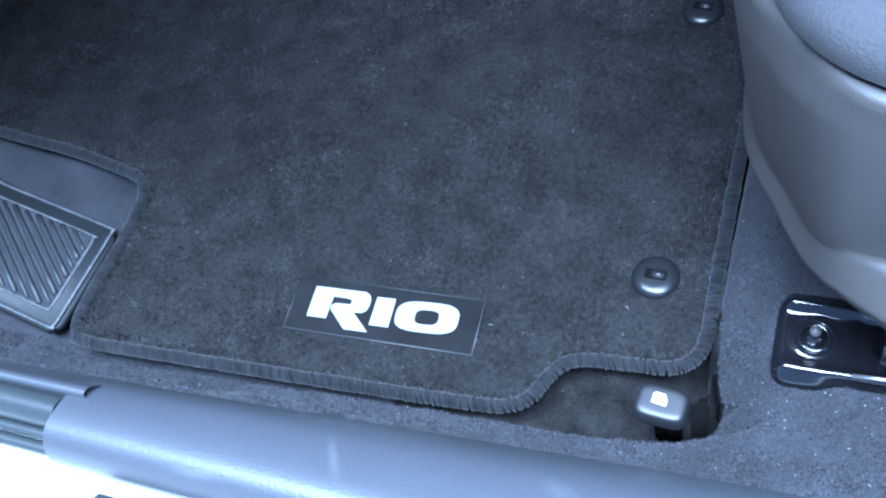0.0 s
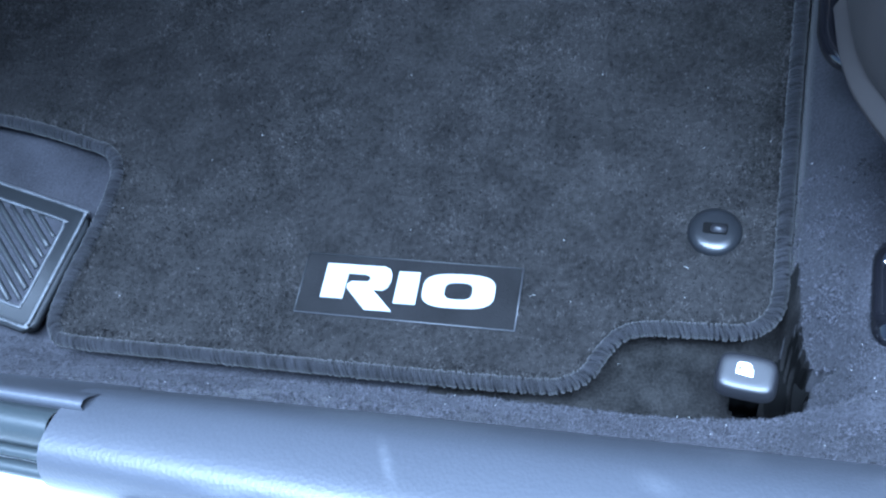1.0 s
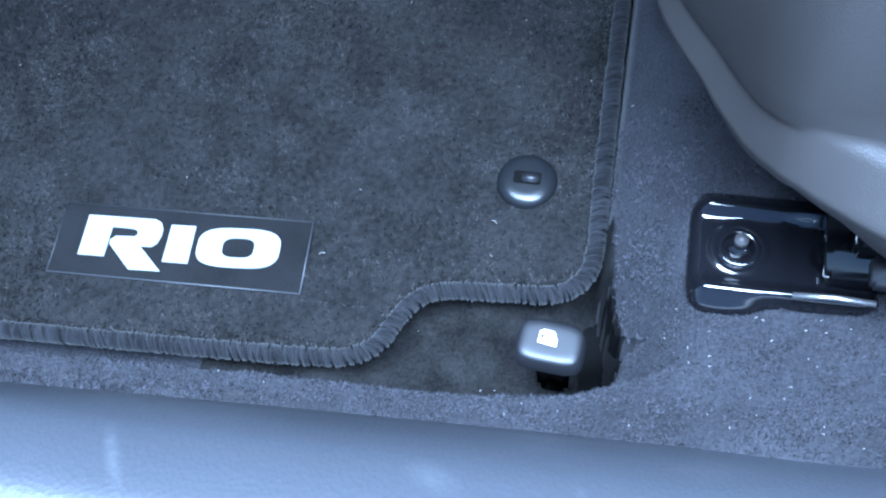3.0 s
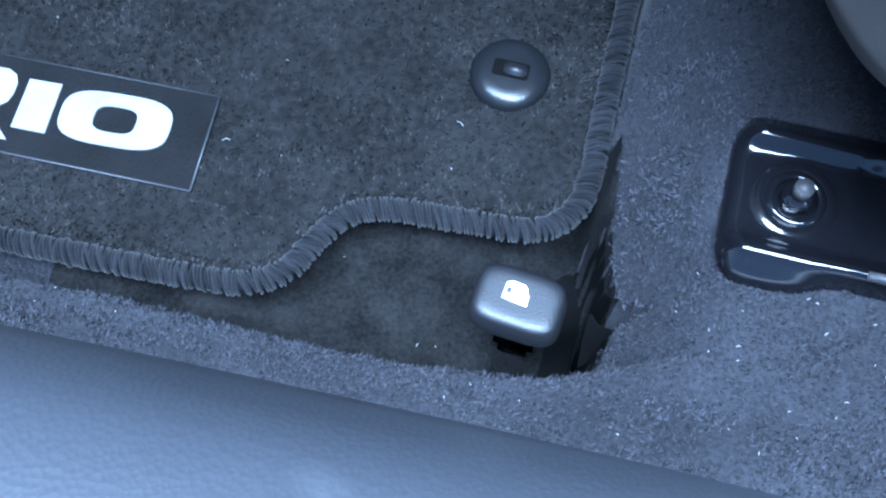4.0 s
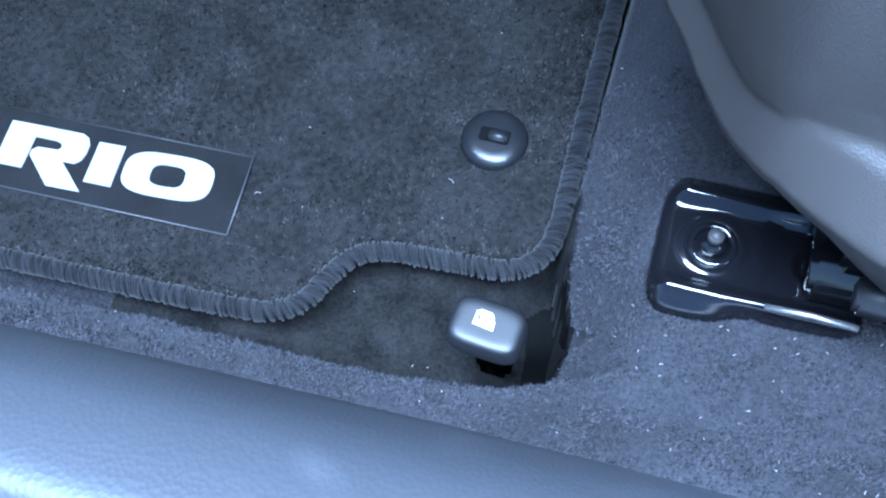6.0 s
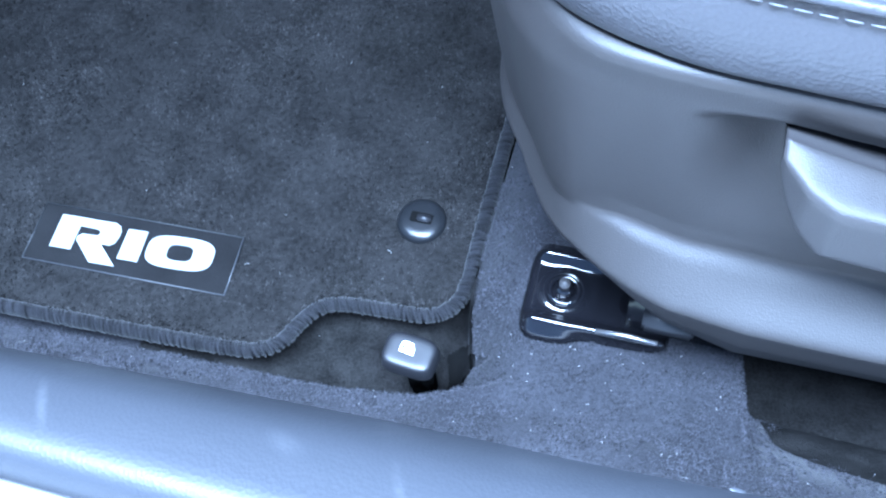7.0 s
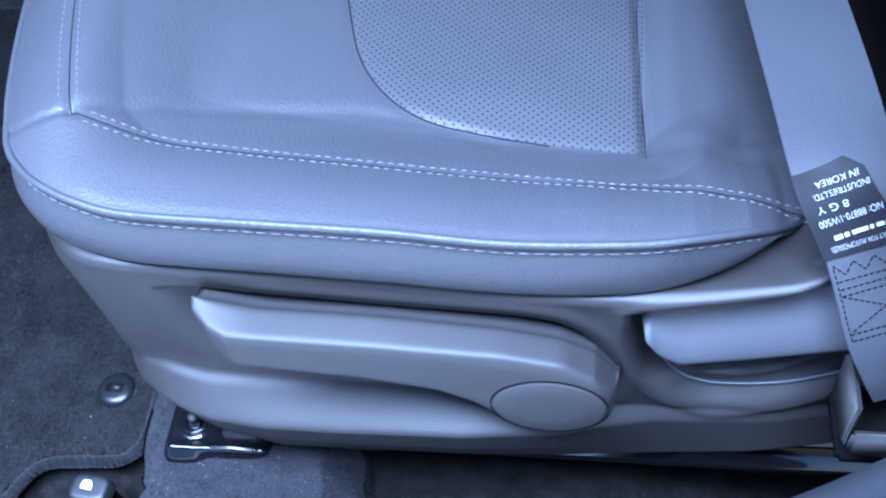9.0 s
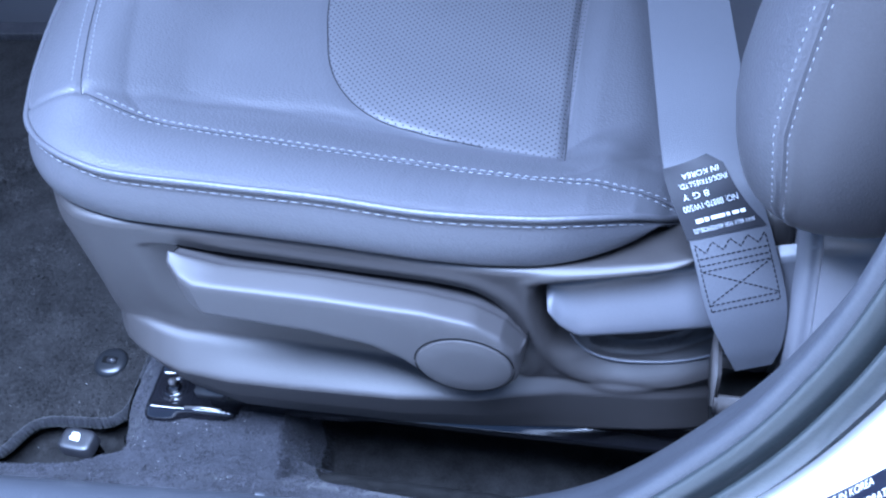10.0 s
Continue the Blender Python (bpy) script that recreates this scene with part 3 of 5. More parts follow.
for inset, rr in ((0.0022, 0.0012), (0.0125, 0.0011)):
    e, c = inset, 0.006
    rim_line = curve([(*FR(u, w), foot_z(u, w) + 0.0042) for u, w in [(e + c, e), (0.10, e), (0.235, e), (0.235, 0.088 - e), (0.10, 0.088 - e), (e + c, 0.088 - e), (e + 0.0015, 0.0865 - e), (e, 0.088 - e - c), (e, 0.044), (e, e + c), (e + 0.0015, e + 0.0015)]], 0.003, closed=True)
    part("rim", mesh("rim", *tube(rim_line, rr, 8, closed=True), WORN), foot_rest, "scuffed raised rim")
part("field", mesh("field", *fr_slab([(0.014, 0.014), (0.232, 0.014), (0.232, 0.074), (0.014, 0.074)], 0.003, 0.0043), CARPET, smooth=False), foot_rest)
for k in range(24):
    u0 = -0.02 + 0.0115 * k
    a, b = (u0 - 0.050, 0.0145), (u0 + 0.040, 0.0735)
    lo, hi = max(0.0, (0.015 - a[0]) / (b[0] - a[0])), min(1.0, (0.230 - a[0]) / (b[0] - a[0]))
    if hi - lo < 0.15:
        continue
    pts = [(a[0] + (b[0] - a[0]) * q, a[1] + (b[1] - a[1]) * q) for q in np.linspace(lo, hi, 6)]
    part("rib", mesh("rib", *tube([(*FR(u, w), foot_z(u, w) + 0.0044) for u, w in pts], 0.0015 if k % 2 else 0.0021, 8), RUBBER), foot_rest)

# ---- fuel door release ----
fuel = thing("fuel_door_lever", "black plastic release lever with a white pump symbol", "release lever")


def knob(u, w):
    r = max(abs(u), abs(w))
    k = 1.0 if r < 1e-9 else r / (abs(u) ** 4 + abs(w) ** 4) ** 0.25
    x, y = 0.0140 * u * k, 0.0099 * w * k
    return (x, y, 0.0030 * (1 - r ** 8) - 0.010 * max(0.0, r - 0.93) / 0.07 * 0.7)


turned = Matrix.Rotation(radians(-4), 4, "Z")
cap = part("knob", mesh("knob", *sheet(np.linspace(-1, 1, 25), np.linspace(-1, 1, 25), knob), KNOB), fuel)
cap.matrix_world = Matrix.Translation((0.2464, -0.0548, 0.0440)) @ turned
part("stem", bevelled("stem", box(0.240, -0.055, -0.02, 0.254, -0.045, 0.040), SHADE_BLACK, 0.002), fuel)
SLOT = curve([(0.2530, -0.0250), (0.2650, -0.0190), (0.2700, -0.0300), (0.2735, -0.0480), (0.2725, -0.0620), (0.2660, -0.0705), (0.2500, -0.0725), (0.2440, -0.0715), (0.2500, -0.0660), (0.2575, -0.0560), (0.2570, -0.0400)], 0.002, closed=True)
# two near-black sheets stand in for the shade in cut-out and tear
part("lever_slot_shade", mesh("lever_slot_shade", *pad(SLOT, lambda x, y, d: carpet_z(x, y) + 0.0028 + 0.0026 * step(0.258, 0.266, x), 0.0015), SHADE_BLACK), fuel, "near-black sheet in the felt opening, shade put into colour")
part("tear_shade", mesh("tear_shade", *pad(curve(TEAR, 0.0008, closed=True), lambda x, y, d: 0.004 + 0.0 * x, 0.001), SHADE_BLACK), fuel, "near-black sheet under the carpet tear, standing in for shade")
pump = [(-4.6, -3.0), (-4.4, 2.6), (-2.8, 3.6), (1.8, 3.4), (3.0, 2.2), (3.3, 0.6), (4.0, 0.2), (4.2, -3.6), (2.2, -3.6)]
sym = part("symbol", mesh("symbol", *slab([(0.86 * x / 1000 - 0.0008, 0.86 * y / 1000 + 0.0012) for x, y in pump], lambda x, y: 0.0022, lambda x, y: 0.0034), WHITE, smooth=False), fuel, "white pump symbol")
sym.matrix_world = cap.matrix_world.copy()
win = part("symbol_window", mesh("symbol_window", *slab([(-0.0040, 0.0004), (-0.0040, 0.0022), (-0.0026, 0.0022), (-0.0026, 0.0004)], lambda x, y: 0.0030, lambda x, y: 0.0037), LEVER, smooth=False), fuel)
win.matrix_world = cap.matrix_world.copy()

# ---- seat rail and bracket ----
rail = thing("seat_rail", "black enamelled seat rail bolted through a bracket to the floor", "seat rail")
plate_out = curve([(0.303, 0.0125), (0.2980, 0.0095), (0.2953, 0.0020), (0.2953, -0.015), (0.2957, -0.030), (0.2985, -0.0370), (0.304, -0.0392), (0.318, -0.0385), (0.328, -0.0350), (0.345, -0.0345), (0.362, -0.0330), (0.3665, -0.027), (0.367, -0.010), (0.3665, 0.007), (0.360, 0.0125), (0.330, 0.0130)], 0.0015, closed=True)


def plate_z(x, y, s):
    ridges = 0.0040 * np.exp(-((y - 0.0045) / 0.0038) ** 2) + 0.0040 * np.exp(-((y + 0.0310) / 0.0038) ** 2)
    ridges = ridges * step(0.295, 0.303, x)
    far = np.hypot(x - 0.314, y + 0.0130)
    dish = 0.0010 * np.exp(-((far - 0.0095) / 0.0020) ** 2)
    drop = -0.0015 * step(0.328, 0.337, x) * (1 - step(0.0, 0.006, np.abs(y + 0.012) - 0.012))
    dimple = -0.0030 * np.exp(-((np.hypot(x - 0.3475, y + 0.0115)) / 0.0055) ** 4)
    fall = 1 - np.clip(s / 0.0055, 0, 1)
    return 0.0625 + ridges + dish + drop + dimple - 0.0048 * (1 - np.sqrt(np.clip(1 - fall ** 2, 0, 1)))


part("bracket", mesh("bracket", *pad(plate_out, plate_z, 0.0007), BLACK), rail, "glossy black pressed bracket")
ring = [(0.0085, 0.0), (0.0082, 0.0016), (0.0062, 0.0020), (0.0058, 0.0004)]
wv, wf = sheet(np.linspace(0, 2 * math.pi, 25), ring, lambda w, p: (0.314 + p[0] * math.cos(w), -0.013 + p[0] * math.sin(w), 0.0625 + p[1]))
part("washer", mesh("washer", wv, wf, BLACK), rail, "black washer")
hexa = [(0.0050 * math.cos(k * math.pi / 3), 0.0050 * math.sin(k * math.pi / 3)) for k in range(6)]
part("nut", bevelled("nut", slab([(0.314 + x, -0.013 + y) for x, y in hexa], lambda x, y: 0.0620, lambda x, y: 0.0670), BLACK, 0.0006), rail)
part("stud", bevelled("stud", slab([(0.314 + 0.0027 * math.cos(w), -0.0130 + 0.0027 * math.sin(w)) for w in np.linspace(0, 2 * math.pi, 16, endpoint=False)], lambda x, y: 0.0665, lambda x, y: 0.0725), LEVER, 0.0006), rail, "dull grey stud end")
part("channel", bevelled("channel", join(box(0.345, -0.024, 0.058, 0.80, 0.006, 0.074), box(0.352, -0.018, 0.0742, 0.80, 0.0, 0.094)), BLACK, 0.002), rail, "black steel channel")
part("channel_lip", mesh("channel_lip", *tube([(0.3327, -0.0345, 0.0735), (0.347, -0.0345, 0.0755), (0.361, -0.0355, 0.0765)], 0.0012, 8), STEEL), rail, "bare steel edge")
part("end_tab", bevelled("end_tab", box(0.352, -0.0415, 0.1000, 0.374, -0.0310, 0.1085), KNOB, 0.0012), rail, "grey plastic end tab")
bar = thing("slide_bar", "glossy black bent steel seat slide bar under the cushion", "slide bar")
part("bar", mesh("bar", *tube(curve([(0.42, 0.079, 0.100), (0.32, 0.079, 0.098), (0.288, 0.079, 0.097), (0.274, 0.083, 0.097), (0.2675, 0.094, 0.097), (0.2665, 0.115, 0.097), (0.2665, 0.24, 0.097), (0.2665, 0.38, 0.097)], 0.004), 0.0052, 12), BLACK), bar)

# ---- seat ----
seat = thing("driver_seat", "dark grey leather car seat with grey stitching on a plastic base", "car seat")


# plan of the cover's wall (x, y) with the height of its top edge
SHELL_PATH = [(0.259, 0.075, 0.255), (0.2625, 0.050, 0.257), (0.268, 0.032, 0.258), (0.2755, 0.0185, 0.259), (0.282, 0.009, 0.260), (0.2885, -0.0005, 0.260), (0.296, -0.0095, 0.262), (0.305, -0.0175, 0.263), (0.318, -0.0245, 0.264), (0.335, -0.0285, 0.265), (0.355, -0.030, 0.265), (0.372, -0.030, 0.2645), (0.402, -0.030, 0.263), (0.426, -0.030, 0.262), (0.474, -0.030, 0.2585), (0.521, -0.030, 0.253), (0.555, -0.030, 0.250), (0.585, -0.030, 0.250), (0.612, -0.030, 0.253), (0.640, -0.030, 0.259), (0.660, -0.0295, 0.263), (0.690, -0.024, 0.266), (0.78, -0.006, 0.270)]
TX = [0.276, 0.320, 0.345, 0.377, 0.426, 0.474, 0.521, 0.555, 0.585, 0.612, 0.640, 0.670, 0.78]
TZ = [0.2575, 0.262, 0.265, 0.2645, 0.262, 0.2585, 0.253, 0.2500, 0.2500, 0.2530, 0.2590, 0.267, 0.280]


POCKET = curve([(0.372, 0.2490), (0.409, 0.2450), (0.475, 0.2385), (0.535, 0.2330), (0.556, 0.2255), (0.570, 0.2100), (0.5785, 0.1860), (0.5765, 0.1620), (0.566, 0.1490), (0.547, 0.1430), (0.515, 0.1440), (0.46, 0.1500), (0.40, 0.1530), (0.35, 0.1580), (0.335, 0.2000), (0.345, 0.2420)], 0.004, closed=True)
BOWL = curve([(0.5855, 0.2330), (0.5905, 0.2400), (0.632, 0.2515), (0.6643, 0.2618), (0.72, 0.2790), (0.752, 0.270), (0.752, 0.205), (0.72, 0.1830), (0.6878, 0.1680), (0.6677, 0.1590), (0.6386, 0.1515), (0.6185, 0.1545), (0.6018, 0.1670), (0.5906, 0.1900), (0.5855, 0.2130)], 0.004, closed=True)


def signed(poly, x, z):
    """Distance to an outline, negative inside."""
    d, _, _ = distance(poly, x, z)
    return np.where(inside(poly, x, z), -d, d)


shell_line = curve(SHELL_PATH, 0.0022)
shell_tan = np.gradient(shell_line[:, :2], axis=0)
shell_tan /= np.linalg.norm(shell_tan, axis=1)[:, None]
SX = shell_line[:, 0]
AT = [0.270, 0.282, 0.289, 0.296, 0.305, 0.312, 0.320, 0.335, 0.346, 0.36, 0.39, 0.43, 0.50, 0.55, 0.575, 0.60, 0.66]
ridge_z = np.interp(SX, AT, [0.152, 0.153, 0.154, 0.156, 0.160, 0.164, 0.167, 0.167, 0.165, 0.162, 0.159, 0.157, 0.152, 0.150, 0.150, 0.150, 0.150])
ridge_o = np.interp(SX, AT, [0.0, 0.0, 0.0, 0.0, 0.0, 0.0005, 0.001, 0.002, 0.003, 0.0035, 0.003, 0.002, 0.001, 0.0, 0.0, 0.0, 0.0])
shelf_z = np.interp(SX, AT, [0.141, 0.141, 0.141, 0.142, 0.144, 0.147, 0.149, 0.150, 0.149, 0.147, 0.1445, 0.143, 0.1415, 0.141, 0.141, 0.141, 0.141])
shelf_o = np.interp(SX, AT, [0.0040, 0.0045, 0.0050, 0.0042, 0.0035, 0.0040, 0.0065, 0.0130, 0.0170, 0.0205, 0.0225, 0.0220, 0.0200, 0.0150, 0.0090, 0.0040, 0.0010])
base_z = np.interp(SX, AT, [0.130, 0.130, 0.130, 0.1305, 0.133, 0.1365, 0.1385, 0.1350, 0.1255, 0.1140, 0.099, 0.092, 0.0865, 0.0905, 0.0935, 0.0960, 0.1030])
base_o = np.interp(SX, AT, [0.0005, 0.0010, 0.0010, 0.0010, 0.0, 0.0005, 0.0020, 0.0065, 0.0090, 0.0115, 0.0120, 0.0080, 0.0045, 0.0040, 0.0035, 0.0030, 0.0020])
LEVELS = 150


def soften(a, times):
    for _ in range(times):
        a = np.concatenate([a[:, :1], (a[:, :-2] + 2 * a[:, 1:-1] + a[:, 2:]) / 4, a[:, -1:]], 1)
    return a


def cover_points():
    """Rows of points over the side cover: wall, lever recess, sloping shelf, lower band and lever bowl."""
    k = np.linspace(0, 1, LEVELS)
    inner = step(0.305, 0.345, SX) * (1 - step(0.545, 0.575, SX))
    top = shell_line[:, 2]
    Z = base_z[:, None] + (top - base_z)[:, None] * k[None, :]
    out = np.array([np.interp(Z[i], [base_z[i], 0.45 * base_z[i] + 0.55 * shelf_z[i], shelf_z[i], ridge_z[i], ridge_z[i] + 0.0024, ridge_z[i] + 0.012, top[i] - 0.012, top[i]], [base_o[i], 0.3 * base_o[i] + 0.7 * shelf_o[i], shelf_o[i], ridge_o[i] - 0.0015 + 0.0022 * inner[i], ridge_o[i] - 0.0036 * inner[i] - 0.0005, ridge_o[i] - 0.0050 * inner[i], 0.0, 0.0008]) for i in range(len(SX))])
    out = out - 0.105 * np.maximum(0.0, top[:, None] - Z - 0.022) * (1 - step(0.283, 0.318, SX))[:, None]
    out = soften(out, 2)
    X = np.repeat(SX[:, None], LEVELS, 1)
    pocket, bowl = signed(POCKET, X, Z), signed(BOWL, X, Z)
    deep = np.maximum(step(ridge_z[:, None] + 0.004, 0.225, Z), step(0.535, 0.562, X))
    out = out - 0.0150 * (1 - step(-0.0065, 0.0005, pocket)) * deep * step(0.350, 0.386, X)
    out = out + 0.0022 * np.exp(-((pocket - 0.0075) / 0.0050) ** 2) * step(0.36, 0.42, X) * step(0.135, 0.165, Z)
    low = step(0.196, 0.176, Z - 0.22 * (X - 0.65))
    soft_edge = 0.0050 + 0.0100 * low
    out = out - (0.0205 - 0.0085 * low) * (1 - step(-soft_edge, 0.0010, bowl))
    out = out - 0.0085 * low * (1 - step(-0.0165, -0.0150, bowl))
    out = out + 0.0016 * np.exp(-((bowl - 0.0045) / 0.0035) ** 2)
    gap = top[:, None] - Z
    out = out - 0.0050 * (1 - np.sqrt(np.clip(1 - (1 - np.clip(gap / 0.0050, 0, 1)) ** 2, 0, 1)))
    nose = np.exp(-((SX - 0.292) / 0.020) ** 2)[:, None]
    out = out - 0.0065 * nose * (1 - np.clip(gap / 0.022, 0, 1)) ** 2
    foot = Z - base_z[:, None]
    out = out - 0.0050 * (1 - np.sqrt(np.clip(1 - (1 - np.clip(foot / 0.006, 0, 1)) ** 2, 0, 1)))
    nx, ny = shell_tan[:, 1:2], -shell_tan[:, 0:1]
    PX, PY = X + nx * out, shell_line[:, 1:2] + ny * out
    lower = [(PX[:, :1] - nx * d, PY[:, :1] - ny * d, Z[:, :1] - h) for d, h in ((0.020, 0.0), (0.008, 0.0006), (0.002, 0.0006))]
    upper = [(PX[:, -1:] - nx * d, PY[:, -1:] - ny * d, Z[:, -1:] - h) for d, h in ((0.002, 0.0), (0.010, 0.004), (0.060, 0.020))]
    stack = [np.concatenate([q[c] for q in lower] + [(PX, PY, Z)[c]] + [q[c] for q in upper], 1) for c in range(3)]
    return np.stack(stack, 2)


cover = cover_points()
part("side_cover", mesh("side_cover", *sheet(range(cover.shape[0]), range(cover.shape[1]), lambda i, j: tuple(cover[i, j])), SHELL), seat, "dark grey grained plastic side cover")


# height lever
def lever_ring(x):
    low = np.interp(x, [0.380, 0.384, 0.390, 0.397, 0.46, 0.495, 0.512, 0.522, 0.535, 0.552, 0.569, 0.577, 0.582], [0.246, 0.234, 0.2255, 0.2200, 0.2130, 0.2050, 0.1940, 0.1830, 0.1730, 0.1690, 0.1745, 0.183, 0.196])
    fold = np.interp(x, [0.380, 0.398, 0.472, 0.529, 0.556, 0.570, 0.577, 0.582], [0.251, 0.2475, 0.2440, 0.2390, 0.2330, 0.2230, 0.212, 0.202])
    back = np.interp(x, [0.380, 0.41, 0.467, 0.526, 0.554, 0.570, 0.577, 0.582], [0.2550, 0.2470, 0.2440, 0.2370, 0.2300, 0.2190, 0.208, 0.200])
    front = np.interp(x, [0.380, 0.389, 0.398, 0.572, 0.577, 0.5795, 0.581, 0.582], [-0.044, -0.053, -0.0575, -0.0580, -0.0565, -0.053, -0.045, -0.028])
    ring = np.array([(-0.018, low + 0.002), (front + 0.004, low), (front, low + 0.06 * (fold - low)), (front, 0.35 * fold + 0.65 * low), (front, 0.65 * fold + 0.35 * low), (front, fold), (0.5 * front - 0.019, 0.5 * (fold + back)), (-0.0385, back), (-0.0355, back - 0.008), (-0.018, back - 0.012)])
    t = np.linspace(0, len(ring) - 1, 49)
    y, z = np.interp(t, np.arange(len(ring)), ring[:, 0]), np.interp(t, np.arange(len(ring)), ring[:, 1])
    for _ in range(4):
        y[1:-1], z[1:-1] = (y[:-2] + 2 * y[1:-1] + y[2:]) / 4, (z[:-2] + 2 * z[1:-1] + z[2:]) / 4
    return [(x, a, b) for a, b in zip(y, z)]


lever_x = np.concatenate([np.linspace(0.380, 0.40, 14), np.linspace(0.403, 0.565, 50), np.linspace(0.567, 0.582, 18)])
lever_v = [q for x in lever_x for q in lever_ring(x)]
lever_f = [(a * 49 + b, (a + 1) * 49 + b, (a + 1) * 49 + b + 1, a * 49 + b + 1) for a in range(len(lever_x) - 1) for b in range(48)]
lever_f += [tuple(range(49)), tuple(range(49 * (len(lever_x) - 1), 49 * len(lever_x)))]
lever = part("height_lever", mesh("height_lever", lever_v, lever_f, LEVER), seat, "long grey plastic height lever")
cap_prof = ((0.0, 0.0008), (0.5, 0.0008), (0.92, 0.0006), (0.97, 0.0001), (1.0, -0.0020))
part("pivot_cap", mesh("pivot_cap", *sheet(np.linspace(0, 2 * math.pi, 41), cap_prof, lambda w, p: (0.5485 + 0.0280 * p[0] * math.cos(w), -0.0584 - p[1], 0.1968 + 0.0248 * p[0] * math.sin(w))), LEVER), lever, "round grey pivot cap")
cap_ring = [(0.5485 + 0.0284 * math.cos(w), -0.0581, 0.1968 + 0.0252 * math.sin(w)) for w in np.linspace(0, 2 * math.pi, 60, endpoint=False)]
# thin near-black tube paints the shade of the gap
part("cap_groove_shade", mesh("cap_groove_shade", *tube(cap_ring, 0.00036, 6, closed=True), SHADE_BLACK), lever, "near-black ring drawn as the shaded gap round the cap")


def grip_point(x, v):
    low = np.interp(x, [0.590, 0.600, 0.610, 0.64, 0.70, 0.74], [0.227, 0.203, 0.1925, 0.199, 0.216, 0.226])
    top = np.interp(x, [0.590, 0.634, 0.665, 0.74], [0.2315, 0.2465, 0.2565, 0.278])
    z = low + (top - low) * np.clip(v, 0, 1)
    e = step(-0.01, 0.22, v) * (1 - 0.45 * step(0.22, 1.0, v)) * (1 - 0.5 * step(0.93, 1.01, v))
    return (x, -0.008 - 0.027 * e * step(0.5885, 0.5935, x), z)


part("pocket_lip", mesh("pocket_lip", *tube(curve([(0.604, -0.0170, 0.180), (0.611, -0.0200, 0.1720), (0.621, -0.0215, 0.1665), (0.6376, -0.0220, 0.1645), (0.6666, -0.0220, 0.1693), (0.700, -0.0200, 0.1840)], 0.004), 0.0010, 6), LIT_PLASTIC), seat)
part("recline_lever", mesh("recline_lever", *sheet(np.linspace(0.590, 0.74, 50), np.linspace(-0.01, 1.01, 26), grip_point), LIT_PLASTIC), seat, "smooth grey plastic recline lever")

# cushion
PIPE = curve([(0.70, 0.050, 0.240), (0.672, 0.026, 0.246), (0.655, 0.008, 0.258), (0.636, -0.010, 0.277), (0.611, -0.022, 0.2865), (0.584, -0.028, 0.2895), (0.531, -0.0315, 0.2925), (0.476, -0.0320, 0.2995), (0.421, -0.0315, 0.3025), (0.363, -0.0300, 0.3050), (0.338, -0.0250, 0.3070), (0.318, -0.0160, 0.3070), (0.303, -0.0050, 0.3050), (0.290, 0.0100, 0.3030), (0.281, 0.0300, 0.3010), (0.272, 0.0560, 0.3000), (0.261, 0.0980, 0.2990), (0.252, 0.1400, 0.2970), (0.244, 0.2000, 0.2960), (0.243, 0.2500, 0.2960), (0.248, 0.3200, 0.2960), (0.262, 0.4000, 0.2990), (0.285, 0.4720, 0.3020), (0.330, 0.5100, 0.3050), (0.45, 0.515, 0.300), (0.60, 0.510, 0.288), (0.70, 0.45, 0.245)], 0.003)
OUT2 = np.vstack([PIPE[:, :2], [(0.80, 0.42), (0.80, 0.08)]])
FRONT_SEAM = curve([(0.305, 0.330), (0.290, 0.230), (0.289, 0.160), (0.2955, 0.110), (0.3090, 0.060), (0.3200, 0.0260)], 0.003)
SIDE_SEAM = curve([(0.3200, 0.0260), (0.334, 0.0232), (0.362, 0.0206), (0.390, 0.0192), (0.424, 0.0184), (0.485, 0.0192), (0.546, 0.0215), (0.588, 0.0187), (0.610, 0.0160), (0.632, 0.0165), (0.655, 0.0185), (0.70, 0.0130)], 0.003)
INSERT = curve([(0.592, 0.0615), (0.540, 0.0615), (0.505, 0.0640), (0.482, 0.0675), (0.464, 0.0765), (0.449, 0.0925), (0.4385, 0.1120), (0.4310, 0.1360), (0.4240, 0.1640), (0.419, 0.200), (0.417, 0.260), (0.422, 0.320), (0.440, 0.370), (0.480, 0.400), (0.592, 0.415)], 0.004)
DART = curve([(0.3200, 0.0260), (0.3130, 0.0238), (0.3068, 0.0224), (0.2980, 0.0206), (0.2870, 0.0190)], 0.003)
CREASE = curve([(0.322, 0.029), (0.3422, 0.0379), (0.3626, 0.0489), (0.4184, 0.0602), (0.46, 0.066), (0.52, 0.058)], 0.004)
CROSS = np.array([(0.5925, 0.060), (0.589, 0.13), (0.587, 0.19), (0.587, 0.27), (0.592, 0.415)])


